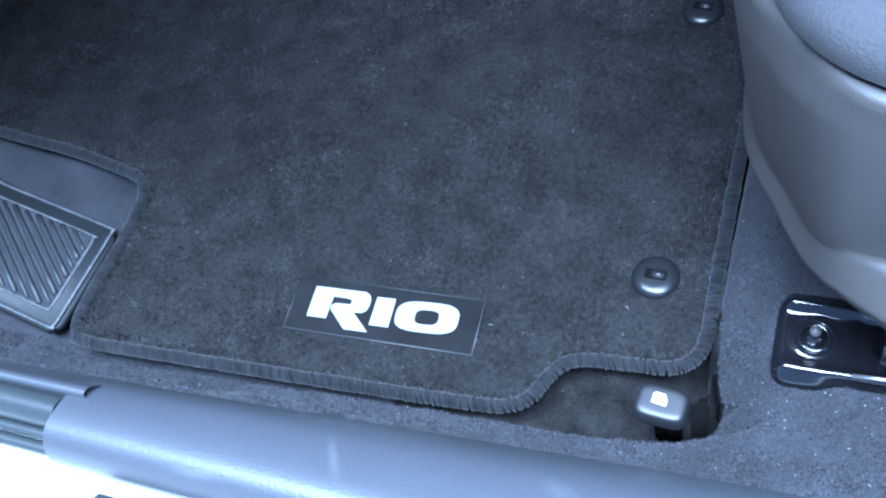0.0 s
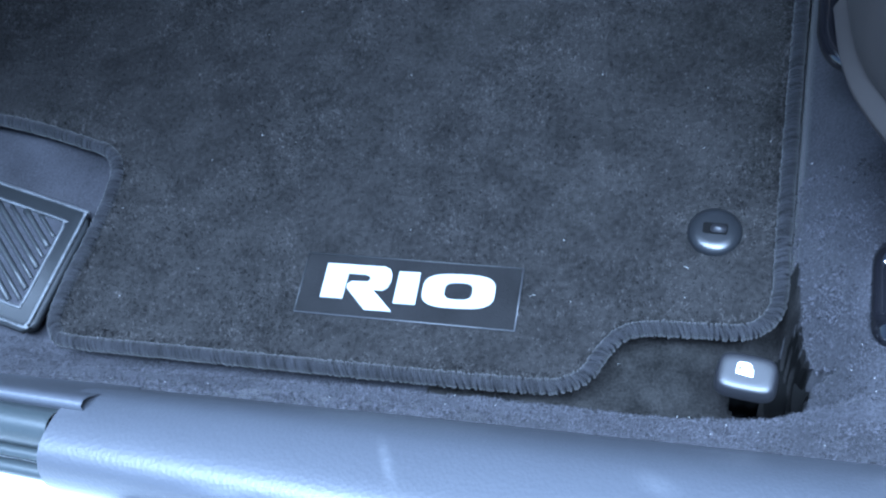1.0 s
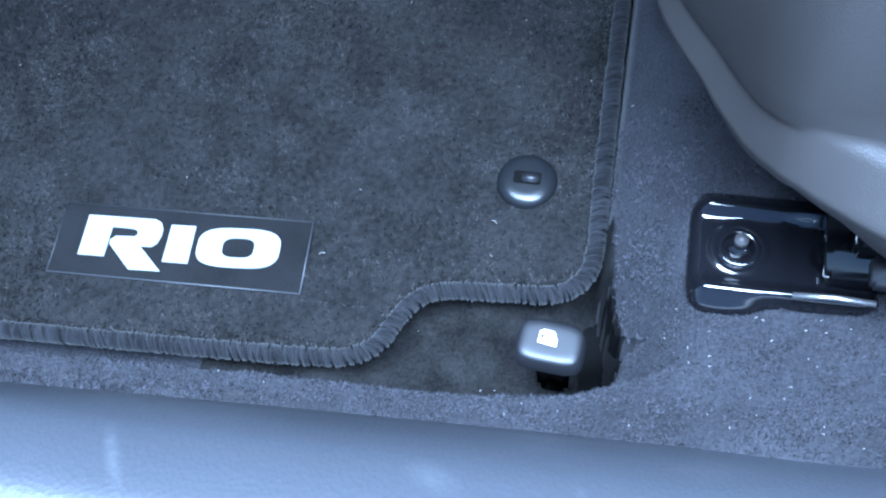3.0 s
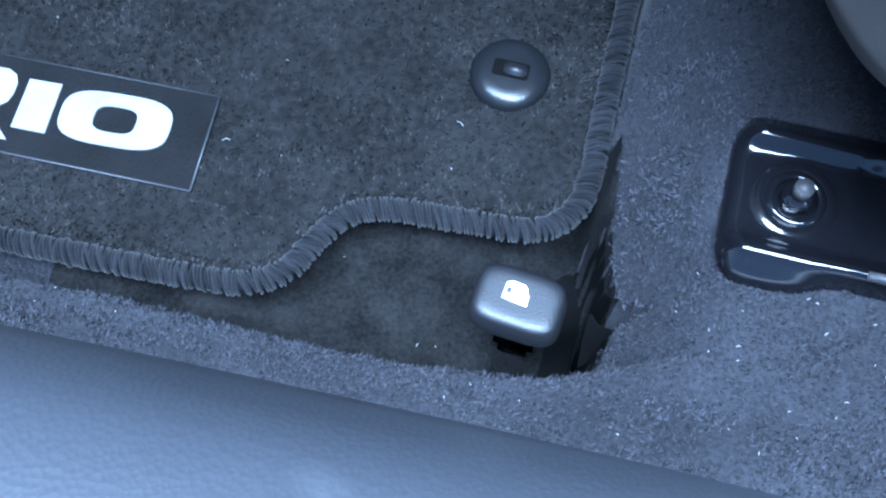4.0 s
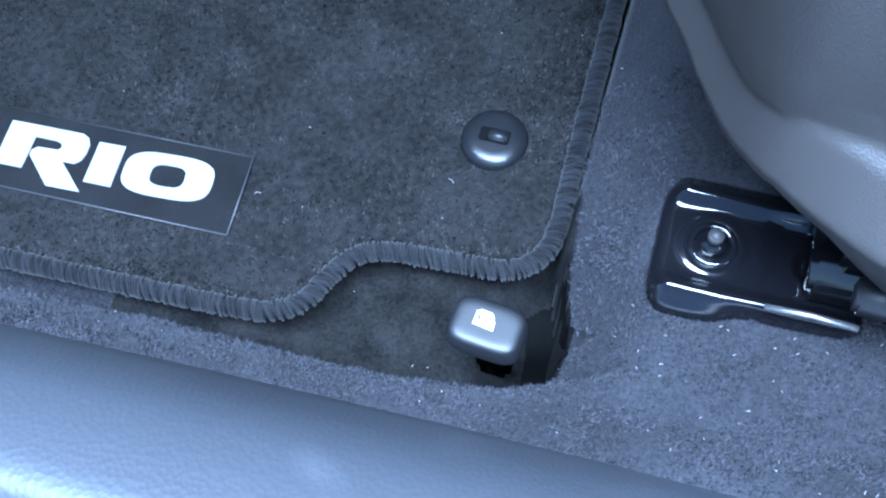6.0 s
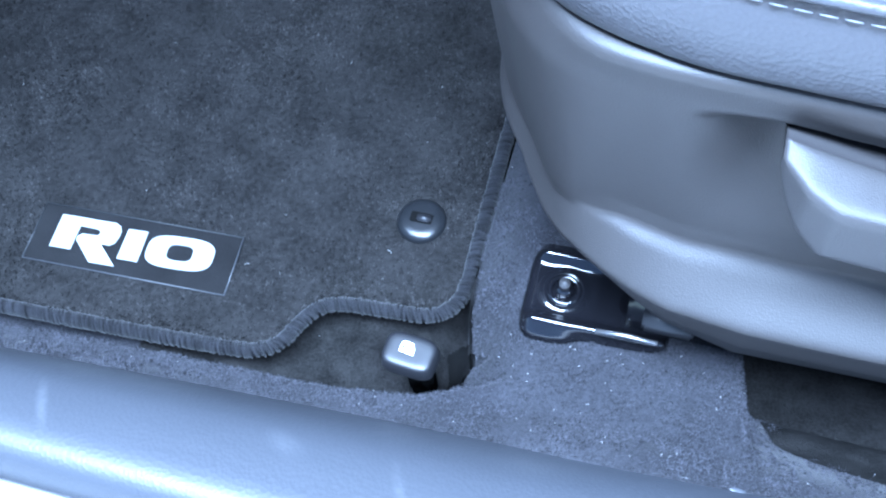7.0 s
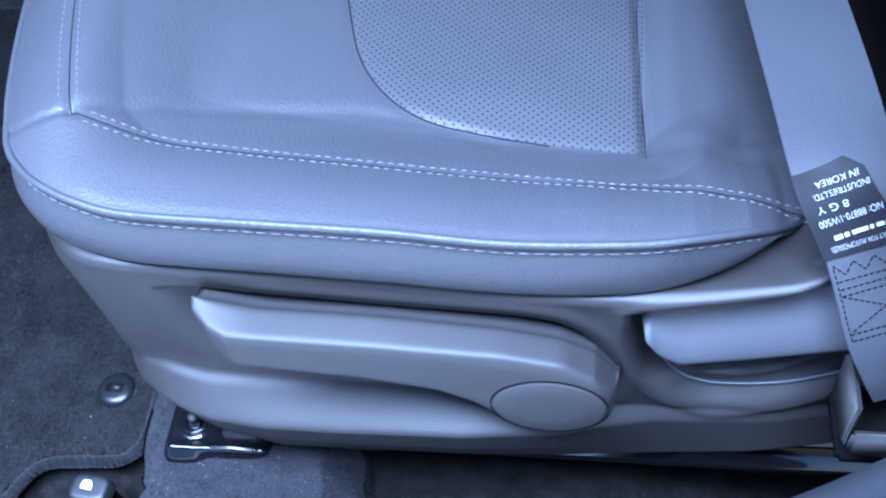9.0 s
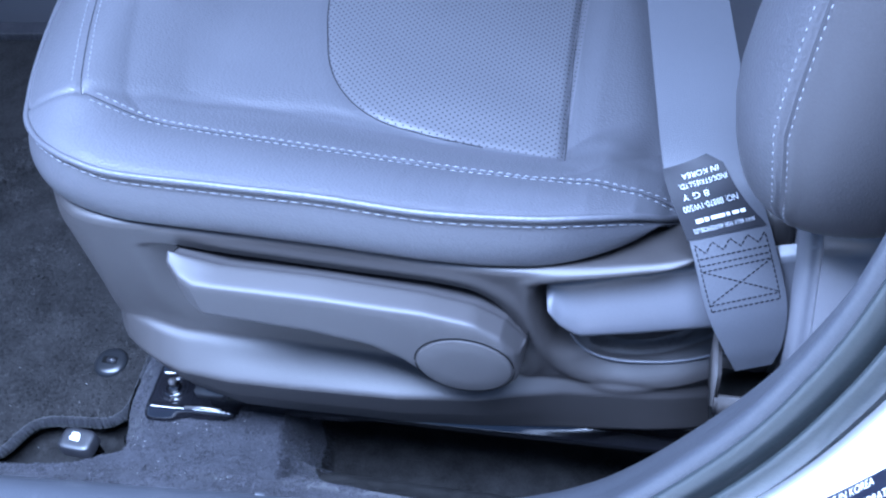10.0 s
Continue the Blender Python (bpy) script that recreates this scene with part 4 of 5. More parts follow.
def cushion_z(x, y, s):
    zp = np.interp(x, [0.24, 0.29, 0.34, 0.42, 0.476, 0.531, 0.584, 0.611, 0.636, 0.655, 0.70, 0.80], [0.296, 0.303, 0.307, 0.3025, 0.2995, 0.2925, 0.2895, 0.2865, 0.277, 0.258, 0.240, 0.225])
    zi = 0.2885 - 0.19 * (x - 0.35) - 0.9 * np.clip(x - 0.56, 0, 1) ** 2 + 0.018 * step(0.375, 0.31, x) + 0.002 * step(0.54, 0.600, x) * (1 - step(0.600, 0.650, x)) * (1 - step(0.055, 0.11, y))
    t = np.clip(s / 0.062, 0, 1)
    t = t + 0.35 * (step(0.0, 0.062, s) - t)
    side = step(0.315, 0.37, x) * (1 - step(0.615, 0.645, x)) * (1 - step(0.12, 0.16, y))
    shelf = 0.48 * np.clip(s / 0.050, 0, 1) + 0.52 * (0.5 * np.clip((s - 0.050) / 0.040, 0, 1) + 0.5 * step(0.046, 0.092, s))
    t = t + side * (shelf - t)
    z = zp + (zi - zp) * t + 0.0046 * np.sin(np.pi * np.clip(s / (0.062 - 0.010 * side), 0, 1)) ** 0.8
    z = z - 0.004 * step(0.09, 0.2, s) - 0.0003 * np.exp(-((s - 0.003) / 0.0022) ** 2)
    for seam, depth, wide in ((FRONT_SEAM, 0.0013, 0.0022), (SIDE_SEAM, 0.0007, 0.0024), (DART, 0.0012, 0.0022), (CREASE, 0.0011, 0.0050), (INSERT, 0.0006, 0.0034), (CROSS, 0.0034, 0.0024)):
        d, _, _ = distance(seam, x, y, closed=False)
        z = z - depth * np.exp(-(d / wide) ** 2)
    d, _, _ = distance(INSERT, x, y, closed=False)
    within = inside(np.vstack([INSERT, [(0.592, 0.425)]]), x, y)
    z = z + np.where(within, 0.0008 * step(0, 0.030, d), 0.0)
    folds = np.vectorize(lambda a, b: noise.noise(Vector((a * 150, b * 22, 9.0))))(x, y)
    z = z + 0.00045 * folds * step(0.47, 0.56, x) * step(0.004, 0.012, s) * (1 - step(0.045, 0.065, s))
    z = z + 0.0008 * np.vectorize(lambda a, b: noise.noise(Vector((a * 20, b * 26, 1.0))))(x, y) * step(0.006, 0.02, s)
    rear = step(0.5935, 0.61, x)
    return z + 0.003 * rear * step(0.06, 0.08, y)


cv, cf = pad(OUT2, cushion_z, 0.0015)
cva = np.array(cv)
centres = np.array([cva[list(q)].mean(0) for q in cf])
in_insert = inside(np.vstack([INSERT, [(0.592, 0.425)]]), centres[:, 0], centres[:, 1])
insert_gap, _, _ = distance(np.vstack([INSERT, CROSS]), centres[:, 0], centres[:, 1], closed=False)
in_insert &= insert_gap > 0.0008
in_rear = (centres[:, 0] > np.interp(centres[:, 1], CROSS[:, 1], CROSS[:, 0]) + 0.0022) & inside(np.array([(0.59, 0.058), (0.80, 0.066), (0.80, 0.40), (0.58, 0.425), (0.58, 0.058)]), centres[:, 0], centres[:, 1])
inner_top = np.vstack([FRONT_SEAM, SIDE_SEAM, [(0.80, 0.02), (0.80, 0.44), (0.33, 0.47)]])
in_top = inside(inner_top, centres[:, 0], centres[:, 1])


def pick(mask, name, mat, label):
    faces = [cf[i] for i in np.flatnonzero(mask)]
    used = sorted({i for q in faces for i in q})
    back = {a: b for b, a in enumerate(used)}
    return part(name, mesh(name, [cv[i] for i in used], [tuple(back[i] for i in q) for q in faces], mat), seat, label)


pick(in_insert, "seat_insert", PERFORATED, "perforated dark grey leather insert")
pick(in_rear & ~in_insert, "rear_panel", LEATHER, "smooth dark grey leather rear panel")
pick(in_top & ~in_insert & ~in_rear, "top_panel", LEATHER, "smooth dark grey leather panel")
pick(~in_top & ~in_insert & ~in_rear, "bolster", LEATHER, "stitched leather bolster along the edge")

# strip of leather under the piping


def skirt_point(i, v):
    x, y, z = PIPE[i]
    zt = np.interp(x, TX, TZ) - 0.0020
    if x < 0.34:
        zt = float(np.interp(x, [0.272, 0.279, 0.287, 0.298, 0.31, 0.325, 0.34], [0.252, 0.256, 0.258, 0.260, 0.261, 0.262, 0.263])) - 0.05 * float(step(0.03, 0.10, y))
    zt = min(zt, z - 0.004)
    tx, ty = PIPE[min(i + 1, len(PIPE) - 1), :2] - PIPE[max(i - 1, 0), :2]
    k = math.hypot(tx, ty)
    nx, ny = -ty / k, tx / k
    corner = math.exp(-((x - 0.30) / 0.035) ** 2) if y < 0.06 else 0.0
    out = -0.0015 + (0.0035 + 0.004 * corner) * math.sin(math.pi * min(1.0, v * 0.95)) + 0.002 * corner * min(v, 1.0) - 0.014 * float(step(0.86, 1.0, v)) - (0.06 * (v - 1) if v > 1 else 0)
    return (x + nx * out, y + ny * out, z - 0.001 + (zt - z) * v)


part("side_strip", mesh("side_strip", *sheet(range(len(PIPE)), list(np.linspace(0, 1.0, 22)) + [1.1, 1.3], skirt_point), LEATHER), seat, "leather strip below the piping")
part("piping", mesh("piping", *tube(PIPE, 0.0019, 10), LEATHER), seat, "raised leather piping")


def on_cushion(line2, lift=0.0003):
    line2 = np.asarray(line2)
    d, _, _ = distance(OUT2, line2[:, 0], line2[:, 1])
    return np.column_stack([line2, cushion_z(line2[:, 0], line2[:, 1], d) + lift])


def offset(line2, d):
    line2 = np.asarray(line2)
    t = np.gradient(line2, axis=0)
    t /= np.linalg.norm(t, axis=1)[:, None]
    return line2 + d * np.column_stack([-t[:, 1], t[:, 0]])


for seam, d, thick in ((SIDE_SEAM, 0.0035, 0.00026), (SIDE_SEAM, -0.0035, 0.00026), (FRONT_SEAM, 0.0042, 0.00024), (FRONT_SEAM, -0.0048, 0.00024)):
    part("stitching", mesh("stitching", *stitches(on_cushion(offset(seam[3:-3], d)), 0.0032, 0.0018, thick), THREAD), seat, "pale grey stitching")
for seam in (FRONT_SEAM, SIDE_SEAM, CROSS, INSERT[12:-12]):
    part("seam_line", mesh("seam_line", *tube(on_cushion(curve(seam, 0.003), 0.0), 0.00040, 6), BLACK_THREAD), seat, "dark sewn seam line")
low = PIPE.copy()
tt = np.gradient(PIPE[:, :2], axis=0)
tt /= np.linalg.norm(tt, axis=1)[:, None]
low[:, 0] -= tt[:, 1] * 0.0008
low[:, 1] += tt[:, 0] * 0.0008
low[:, 2] -= 0.0052
part("stitching", mesh("stitching", *stitches(low, 0.0046, 0.0018, 0.00029, (0, -0.7, 0.7)), THREAD), seat, "pale grey stitching")
part("cushion_core", bevelled("cushion_core", box(0.31, 0.02, 0.14, 0.76, 0.48, 0.20), SHADE_BLACK, 0.01), seat, "dark seat pan underneath")


# backrest
def seam_way(z):
    """The angle round the bolster at which its panels are sewn together."""
    return float(np.interp(z, [0.330, 0.356, 0.372, 0.390, 0.420, 0.450, 0.86], [229, 231, 229, 224, 220, 216, 213]))


def bolster_at(w, z):
    lean = 0.20 * (z - 0.39)
    e = float(np.interp(z, [0.330, 0.332, 0.337, 0.345, 0.356, 0.372, 0.39, 0.41], [0.42, 0.56, 0.66, 0.75, 0.84, 0.93, 0.98, 1.0]))
    c, q = math.cos(w), math.sin(w)
    turn = math.degrees(w) - seam_way(z)
    groove = 1 - 0.022 * math.exp(-(turn / 2.0) ** 2) + 0.012 * math.exp(-((turn - 6) / 4.0) ** 2)
    return (0.737 + lean + 0.062 * e * groove * math.copysign(abs(c) ** 0.85, c), -0.030 + 0.050 * (0.30 + 0.70 * e) * groove * math.copysign(abs(q) ** 0.8, q), z)


heights = [0.330, 0.3303, 0.331, 0.3325, 0.335, 0.339, 0.345, 0.352, 0.362, 0.375, 0.39] + list(np.linspace(0.41, 0.86, 23))
for name, end_w, mat, label in (("front_panel", 60, LEATHER, "smooth leather front panel of the bolster"), ("side_panel", 420, GRAINED, "grained leather side panel of the bolster")):
    part(name, mesh(name, *sheet(np.linspace(0, 1, 110) ** 1.4, heights, lambda u, z: bolster_at(radians(seam_way(z) + (end_w - seam_way(z)) * u), z)), mat), seat, label)
rim_base = [bolster_at(radians(w), 0.330) for w in range(0, 360, 6)]
part("bolster_base", mesh("bolster_base", rim_base, [tuple(range(60))], GRAINED), seat)
part("backrest", bevelled("backrest", ([(x + 0.20 * (z - 0.39), y, z) for x in (0.745, 0.86) for y in (0.005, 0.47) for z in (0.25, 0.86)], box(0, 0, 0, 1, 1, 1)[1]), LEATHER, 0.02, 4), seat, "dark grey leather backrest")
for w in (-4.5, 4.0):
    part("stitching", mesh("stitching", *stitches([bolster_at(radians(seam_way(z) + w), z) for z in heights[3:]], 0.0024, 0.0020, 0.00022, (-0.5, -0.8, 0)), THREAD), seat, "pale grey stitching")
part("stitching", mesh("stitching", *stitches([bolster_at(radians(w), 0.3335) for w in range(232, 300, 3)], 0.0022, 0.0024, 0.00022, (-0.3, -0.6, -0.6)), THREAD), seat, "pale grey stitching")
# rear of the side cover, beside the backrest hinge
hinge = [(0.010, 0.318), (-0.030, 0.316), (-0.046, 0.302), (-0.074, 0.250), (-0.078, 0.120), (0.010, 0.120)]
hinge_v = [(x, y, z) for x in (0.7170, 0.80) for y, z in hinge]
hinge_f = [tuple(range(6)), tuple(range(6, 12))] + [(k, (k + 1) % 6, 6 + (k + 1) % 6, 6 + k) for k in range(6)]
part("hinge_cover", bevelled("hinge_cover", (hinge_v, hinge_f), LIT_PLASTIC, 0.006, 4), seat, "grey plastic hinge cover")

# ---- seat belt ----
belt = thing("seat_belt", "dark grey seat belt lying across the cushion with a sewn label", "seat belt")
WEB_L = curve([(0.6935, -0.0545, 0.2130), (0.6860, -0.0535, 0.2290), (0.675, -0.047, 0.252), (0.664, -0.027, 0.280), (0.650, -0.003, 0.301), (0.643, 0.050, 0.303), (0.633, 0.146, 0.300), (0.622, 0.25, 0.298)], 0.004)
WEB_R = curve([(0.7120, -0.0480, 0.2130), (0.7155, -0.0440, 0.2290), (0.714, -0.035, 0.252), (0.703, -0.014, 0.280), (0.693, 0.006, 0.299), (0.689, 0.052, 0.303), (0.680, 0.147, 0.300), (0.669, 0.25, 0.298)], 0.004)
m = min(len(WEB_L), len(WEB_R))
WEB_L, WEB_R = WEB_L[np.linspace(0, len(WEB_L) - 1, m).astype(int)], WEB_R[np.linspace(0, len(WEB_R) - 1, m).astype(int)]


def web_at(i, u, lift=0.0):
    a, b = WEB_L[i], WEB_R[i]
    t = WEB_L[min(i + 1, m - 1)] - WEB_L[max(i - 1, 0)]
    nrm = np.cross(b - a, t)
    nrm /= np.linalg.norm(nrm)
    return a + (b - a) * u + nrm * lift


def web_sheet(i0, i1, u0, u1, lift, thick):
    us = np.linspace(u0, u1, 9)
    top, f1 = sheet(range(i0, i1), us, lambda i, u: tuple(web_at(i, u, lift + thick)))
    low2, f2 = sheet(range(i0, i1), us, lambda i, u: tuple(web_at(i, u, lift)))
    return join((top, f1), (low2, f2))


part("webbing", mesh("webbing", *web_sheet(0, m, 0, 1, 0.0, 0.0012), WEB), belt)
web_run = np.concatenate([[0], np.cumsum(np.linalg.norm(np.diff((WEB_L + WEB_R) / 2, axis=0), axis=1))])


def on_web(a, u, lift):
    """A point on the belt: a metres above its anchor, u of its width from the front edge."""
    i = float(np.interp(a, web_run, np.arange(m)))
    k = min(int(i), m - 2)
    p, q = web_at(k, u, lift), web_at(k + 1, u, lift)
    return tuple(p + (q - p) * (i - k))


def thread_row(pts):
    line = []
    for (a0, u0), (a1, u1) in zip(pts, pts[1:]):
        k = max(2, int(abs(a1 - a0) / 0.003 + abs(u1 - u0) * 14))
        line += [(a0 + (a1 - a0) * q, u0 + (u1 - u0) * q) for q in np.linspace(0, 1, k, endpoint=False)]
    line.append(pts[-1])
    return mesh("seam_thread", *stitches([on_web(a, u, 0.0014) for a, u in line], 0.0019, 0.0008, 0.00034, (-0.3, -0.8, 0.4)), BLACK_THREAD)


zig = [(0.0765 - (0.005 if k % 2 else 0.0), 0.04 + 0.88 * k / 8) for k in range(9)]
for row in (zig, [(0.0690, 0.06), (0.0690, 0.92)], [(0.0655, 0.06), (0.0655, 0.92)], [(0.0625, 0.06), (0.0625, 0.92)], [(0.0625, 0.06), (0.0450, 0.92)], [(0.0625, 0.92), (0.0450, 0.06)], [(0.0445, 0.06), (0.0445, 0.92)], [(0.0412, 0.06), (0.0412, 0.92)], [(0.0412, 0.06), (0.0765, 0.04)], [(0.0412, 0.92), (0.0765, 0.92)]):
    part("seam_thread", thread_row(row), belt, "black sewn thread")
LAB = [0.0795, 0.083, 0.087, 0.091, 0.095, 0.099, 0.103, 0.108, 0.113, 0.1155, 0.118]
lab_right = lambda a: float(np.interp(a, [0.077, 0.095, 0.103, 0.113, 0.118], [0.98, 0.80, 0.72, 0.64, 0.46]))


def tag_at(a, u, lift=0.0):
    """A point on the sewn label, which stands off the belt towards its free corner."""
    q = min(1.0, max(0.0, (u + 0.03) / (lab_right(a) + 0.03)))
    return on_web(a, u, 0.0020 + lift + 0.03 * max(0.0, a - 0.10) + 0.004 * q * q * max(0.0, (a - 0.095) / 0.02))


lab_v, lab_f = sheet(LAB, np.linspace(0, 1, 9), lambda a, q: tag_at(a - 0.003 * (1 - q) * float(step(0.108, 0.118, a)), -0.03 + q * (lab_right(a) + 0.03)))
lab = part("label_tag", mesh("label_tag", lab_v, lab_f, LABEL), belt, "dark sewn label with white print")


def lettering(text, height, place, mat, parent, name="print", fit=False):
    """Flat letters; place maps a point of the text into the world, its x in metres or, with fit, in shares of its width."""
    cu = bpy.data.curves.new(name, "FONT")
    cu.body, cu.size, cu.offset = text, height * 1.35, -0.00005
    tmp = bpy.data.objects.new(name, cu)
    me = bpy.data.meshes.new_from_object(tmp)
    bpy.data.objects.remove(tmp)
    wide = max(q.co.x for q in me.vertices) if fit else 1.0
    for q in me.vertices:
        q.co = place(q.co.x / wide, q.co.y)
    me.materials.clear()
    me.materials.append(mat)
    return part(name, me, parent)


def tag_place(a0, a1, u0, u1):
    return lambda x, y: tag_at(a0 + (a1 - a0) * x - y, u0 + (u1 - u0) * x, 0.0006)


for text, a0, a1, u0, u1, h in (("IN KOREA", 0.1125, 0.1105, 0.58, 0.16, 0.0028), ("INDUSTRIES,LTD.", 0.1085, 0.1055, 0.66, 0.10, 0.0026), ("8 G Y", 0.1020, 0.1005, 0.42, 0.10, 0.0031), ("NO: 88870-1W500", 0.0988, 0.0947, 0.73, 0.06, 0.0031), ("SEAT BELT FOR AUTOMOBILES", 0.0855, 0.0843, 0.84, 0.08, 0.0023)):
    lettering(text, h, tag_place(a0, a1, u0, u1), TAG_PRINT, lab, fit=True)
for u0, u1 in ((0.76, 0.70), (0.68, 0.60), (0.57, 0.53), (0.51, 0.34), (0.31, 0.26), (0.24, 0.15)):
    bar_v, bar_f = sheet((0.0, 0.0017), np.linspace(u0, u1, 4), lambda h, u: tag_at(0.0856 + 0.0050 * u + h, u, 0.0006))
    part("print_bar", mesh("print_bar", bar_v, bar_f, TAG_PRINT), lab)

anchor = thing("belt_anchor", "dark grey plastic belt anchor cover at the seat base", "belt anchor")
part("pocket", bevelled("pocket", join(box(0.684, -0.072, 0.190, 0.728, -0.067, 0.209), box(0.682, -0.067, 0.190, 0.686, -0.036, 0.226)), SHELL, 0.0022), anchor)
# floor coloured near-black in place of the shade inside the slot
part("slot_floor", bevelled("slot_floor", box(0.684, -0.066, 0.170, 0.740, -0.030, 0.180), SHADE_BLACK, 0.002), anchor, "slot floor under the belt, blackened to look shaded")
flange_line = curve([(0.6945, 0.275), (0.6960, 0.2830), (0.7060, 0.2860), (0.7130, 0.2850), (0.7155, 0.2790), (0.7160, 0.20), (0.6945, 0.20)], 0.003, closed=True)
fk = len(flange_line)
flange_v = [(x, -0.006 - 0.36 * (0.286 - z) + d, z) for d in (0.0, 0.004) for x, z in flange_line]
flange_f = [tuple(range(fk)), tuple(range(fk, 2 * fk))] + [(k, (k + 1) % fk, fk + (k + 1) % fk, fk + k) for k in range(fk)]
part("flange", bevelled("flange", (flange_v, flange_f), SHELL, 0.0012), anchor, "grey plastic tongue behind the belt")

# ---- sticker on the door pillar ----
sticker = thing("body_sticker", "dark blue printed sticker on the white door pillar", "sticker")


def frame_at(a, y, h):
    """A point beside the pillar: a metres up from the bend, at depth y, h above the frame line."""
    run = np.concatenate([[0], np.cumsum(np.linalg.norm(np.diff(SILL_LINE, axis=0), axis=1))])
    base = float(np.interp(0.33, SILL_LINE[:, 1], run))
    p = np.array([np.interp(base + a, run, SILL_LINE[:, k]) for k in (0, 1)])
    n2 = np.array([np.interp(base + a, run, nor2[:, k]) for k in (0, 1)])
    p = p + n2 * h
    return (p[0], y, p[1])


SKY = material("sticker_blue", (0.005, 0.006, 0.013), 0.4, spread=0.1)
tilt_y = lambda a: -0.17 * (a + 0.023)
st_v, st_f = sheet(np.linspace(-0.030, 0.08, 14), np.linspace(-0.0450, 0.0030, 5), lambda a, y: frame_at(a, -0.1700 + y + tilt_y(a), -0.0335))
part("backing", mesh("backing", st_v, st_f, SKY), sticker)
for text, a0, y0 in (("MADE IN KOREA", -0.032, -0.1720), ("CORPORATION", -0.014, -0.1785)):
    lettering(text, 0.0034, lambda x, y, a0=a0, y0=y0: frame_at(a0 + x * 1.08, y0 + y + tilt_y(a0 + x), -0.0328), WHITE, sticker)

# ---- fibres and lint ----
def fibres(name, xs, ys, zs, length, lean, width, mat, parent, label, seed):
    """Many thin upright blades as one mesh."""
    g = np.random.default_rng(seed)
    k = len(xs)
    base = np.column_stack([xs, ys, zs])
    flow = np.array([noise.noise(Vector((x * 34, y * 62, seed))) for x, y in zip(xs, ys)])
    tuft = np.array([noise.noise(Vector((x * 260, y * 260, seed + 5))) for x, y in zip(xs, ys)])
    way = 4.0 * flow + 3.5 * tuft + g.normal(0, 0.7, k)
    tilt = lean * (0.5 + g.random(k))
    tip = base + (length * (0.5 + g.random(k)))[:, None] * np.column_stack([np.cos(way) * np.sin(tilt), np.sin(way) * np.sin(tilt), np.cos(tilt)])
    turn = g.random(k) * math.pi
    side = width * np.column_stack([np.cos(turn), np.sin(turn), np.zeros(k)])
    v = np.stack([base - side, base + side, tip], 1).reshape(-1, 3)
    me = bpy.data.meshes.new(name)
    me.vertices.add(3 * k)
    me.vertices.foreach_set("co", v.ravel())
    me.loops.add(3 * k)
    me.loops.foreach_set("vertex_index", np.arange(3 * k))
    me.polygons.add(k)
    me.polygons.foreach_set("loop_start", np.arange(0, 3 * k, 3))
    me.polygons.foreach_set("loop_total", np.full(k, 3))
    me.materials.append(mat)
    me.update()
    me.validate()
    ob = part(name, me, parent, label)
    return tagged(ob, kind="stuff")


g = np.random.default_rng(11)
px, py = g.uniform(-0.40, 0.262, 260000), g.uniform(-0.075, 0.30, 260000)
ok = inside(MAT_OUT, px, py)
on_badge = inside(np.array(badge), px, py)
px, py = px[ok & ~on_badge], py[ok & ~on_badge]
rim_gap, _, _ = distance(MAT_OUT[::2], px, py)
px, py = px[rim_gap > 0.004], py[rim_gap > 0.004]
fibres("velour_fibre", px, py, mat_z(px) - 0.0005, 0.0019, 0.8, 0.00052, VELOUR_FIBRE, floor_mat, "short black velour fibres", 21)
px, py = g.uniform(0.10, 0.43, 240000), g.uniform(-0.115, 0.06, 240000)
qx, qy = g.uniform(-0.30, 0.70, 260000), g.uniform(-0.115, -0.02, 260000)
rx, ry = g.uniform(-0.30, 0.10, 150000), g.uniform(-0.122, -0.066, 150000)
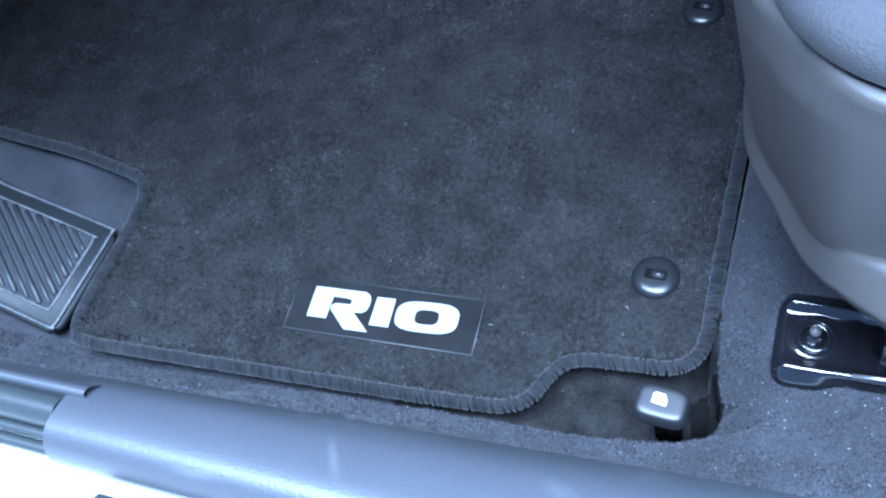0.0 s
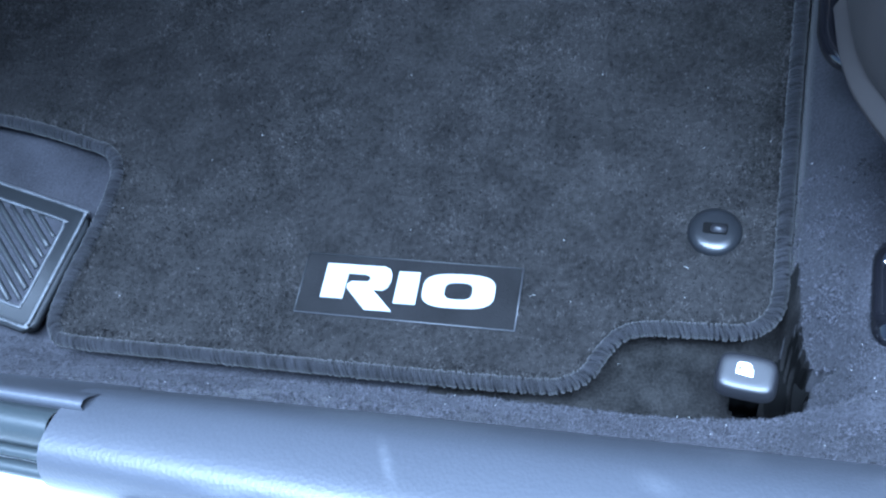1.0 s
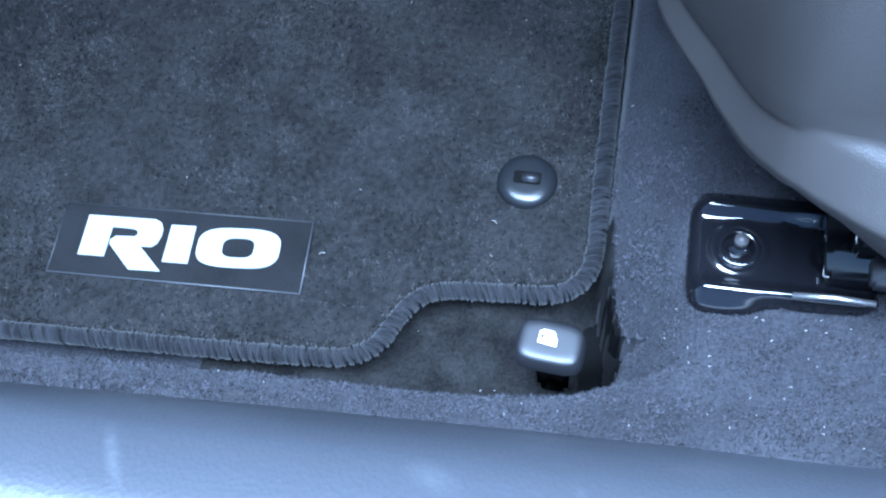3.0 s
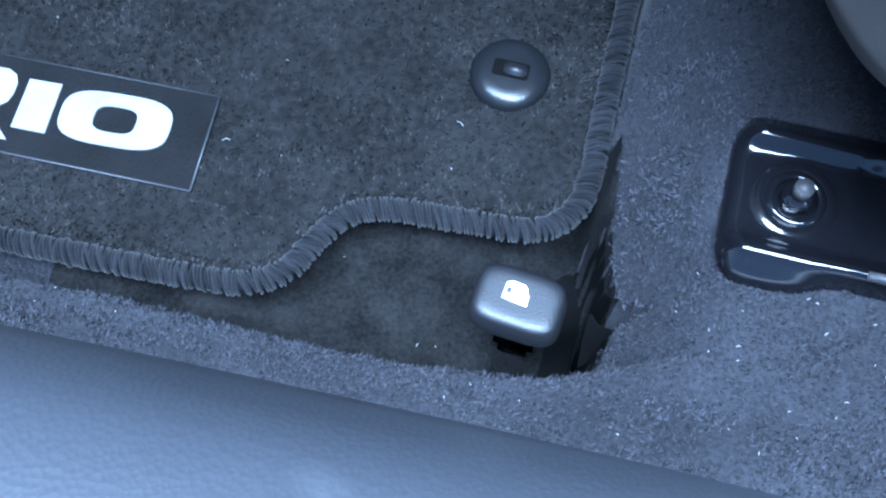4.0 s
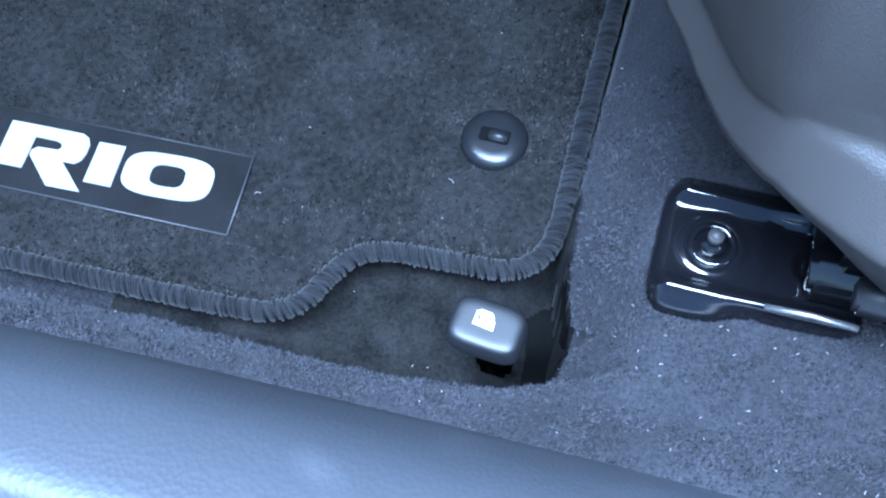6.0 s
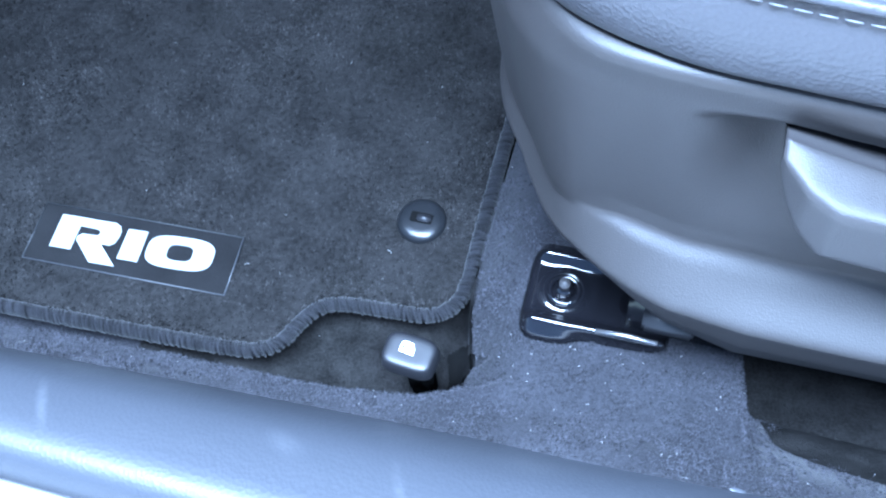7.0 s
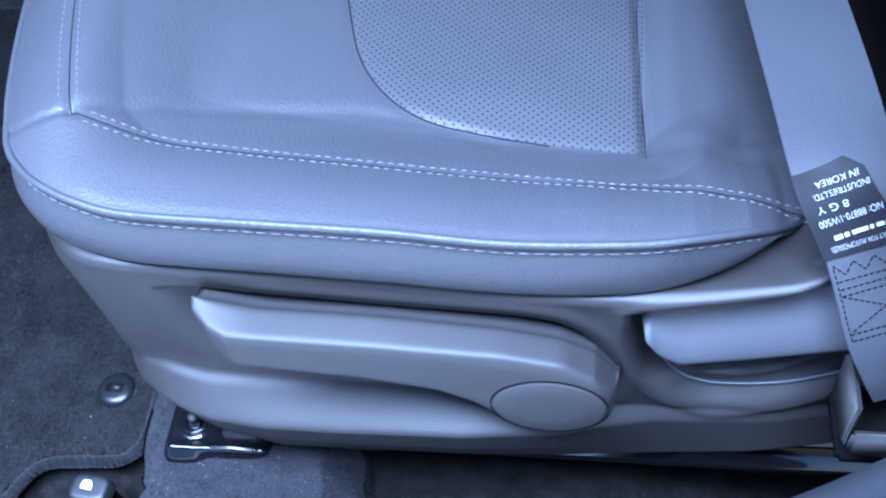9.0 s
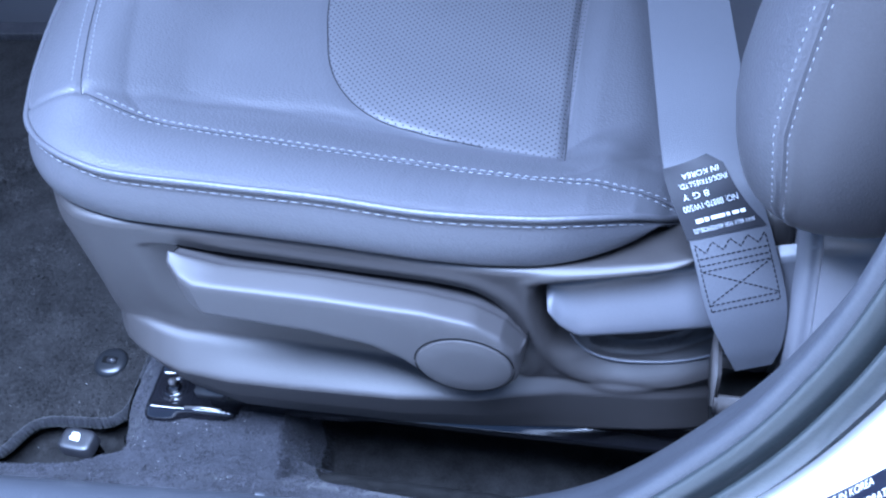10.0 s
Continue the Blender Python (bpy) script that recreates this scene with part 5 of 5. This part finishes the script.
for xs, ys, long, seed in ((px, py, 0.0016, 22), (qx, qy, 0.0012, 23), (rx, ry, 0.0015, 24)):
    thin = g.normal(0, 0.008, len(xs)) - 0.004
    ok = ~inside(MAT_OUT, xs, ys) & ~inside(CUT, xs, ys) & ~inside(REAR, xs + thin, ys + 0.3 * thin) & (ys > lip_out(xs) - 0.004)
    fibres("carpet_fibre", xs[ok], ys[ok], carpet_z(xs[ok], ys[ok]) - 0.0004, long, 1.1, 0.00046, CARPET_FIBRE, floor, "short grey carpet fibres", seed)

flecks = []
spots = [(0.135, -0.013), (0.212, 0.011), (0.150, 0.133), (-0.057, 0.079), (-0.086, 0.059), (-0.137, 0.020), (0.183, -0.038), (0.216, -0.062), (0.290, -0.048), (0.299, -0.060), (0.348, -0.042), (0.268, 0.068), (0.322, -0.071), (0.342, -0.053)]
spots += [(g.uniform(0.28, 0.41), g.uniform(-0.09, -0.03)) for _ in range(14)]
spots += [(g.uniform(-0.14, 0.25), g.uniform(-0.06, 0.2)) for _ in range(16)]
spots += [(g.uniform(0.18, 0.26), g.uniform(-0.075, -0.03)) for _ in range(4)]
spots += [(g.uniform(0.275, 0.41), g.uniform(-0.092, -0.02)) for _ in range(18)]
spots += [(g.uniform(-0.12, 0.27), g.uniform(-0.10, -0.08)) for _ in range(16)]
spots += [(g.uniform(0.43, 0.66), g.uniform(-0.09, -0.05)) for _ in range(14)]
for k, (x, y) in enumerate(spots):
    z = mat_z(x) + 0.0020 if inside(MAT_OUT, np.array([x]), np.array([y]))[0] else float(carpet_z(x, y)) + 0.0012
    w, ln = g.uniform(0, 6.28), g.uniform(0.0003, 0.0007) * (2.2 if k < 3 or k == 7 else 0.7 if k > 47 else 1.0)
    dx, dy = ln * math.cos(w), ln * math.sin(w)
    flecks.append(tube([(x - dx, y - dy, z), (x + 0.3 * dy, y - 0.3 * dx, z + 0.0004), (x + dx, y + dy, z)], 0.00012, 5))
tagged(part("lint", mesh("lint", *join(*flecks), LINT)), "scattered pale lint specks on mat and carpet", "lint", kind="stuff")
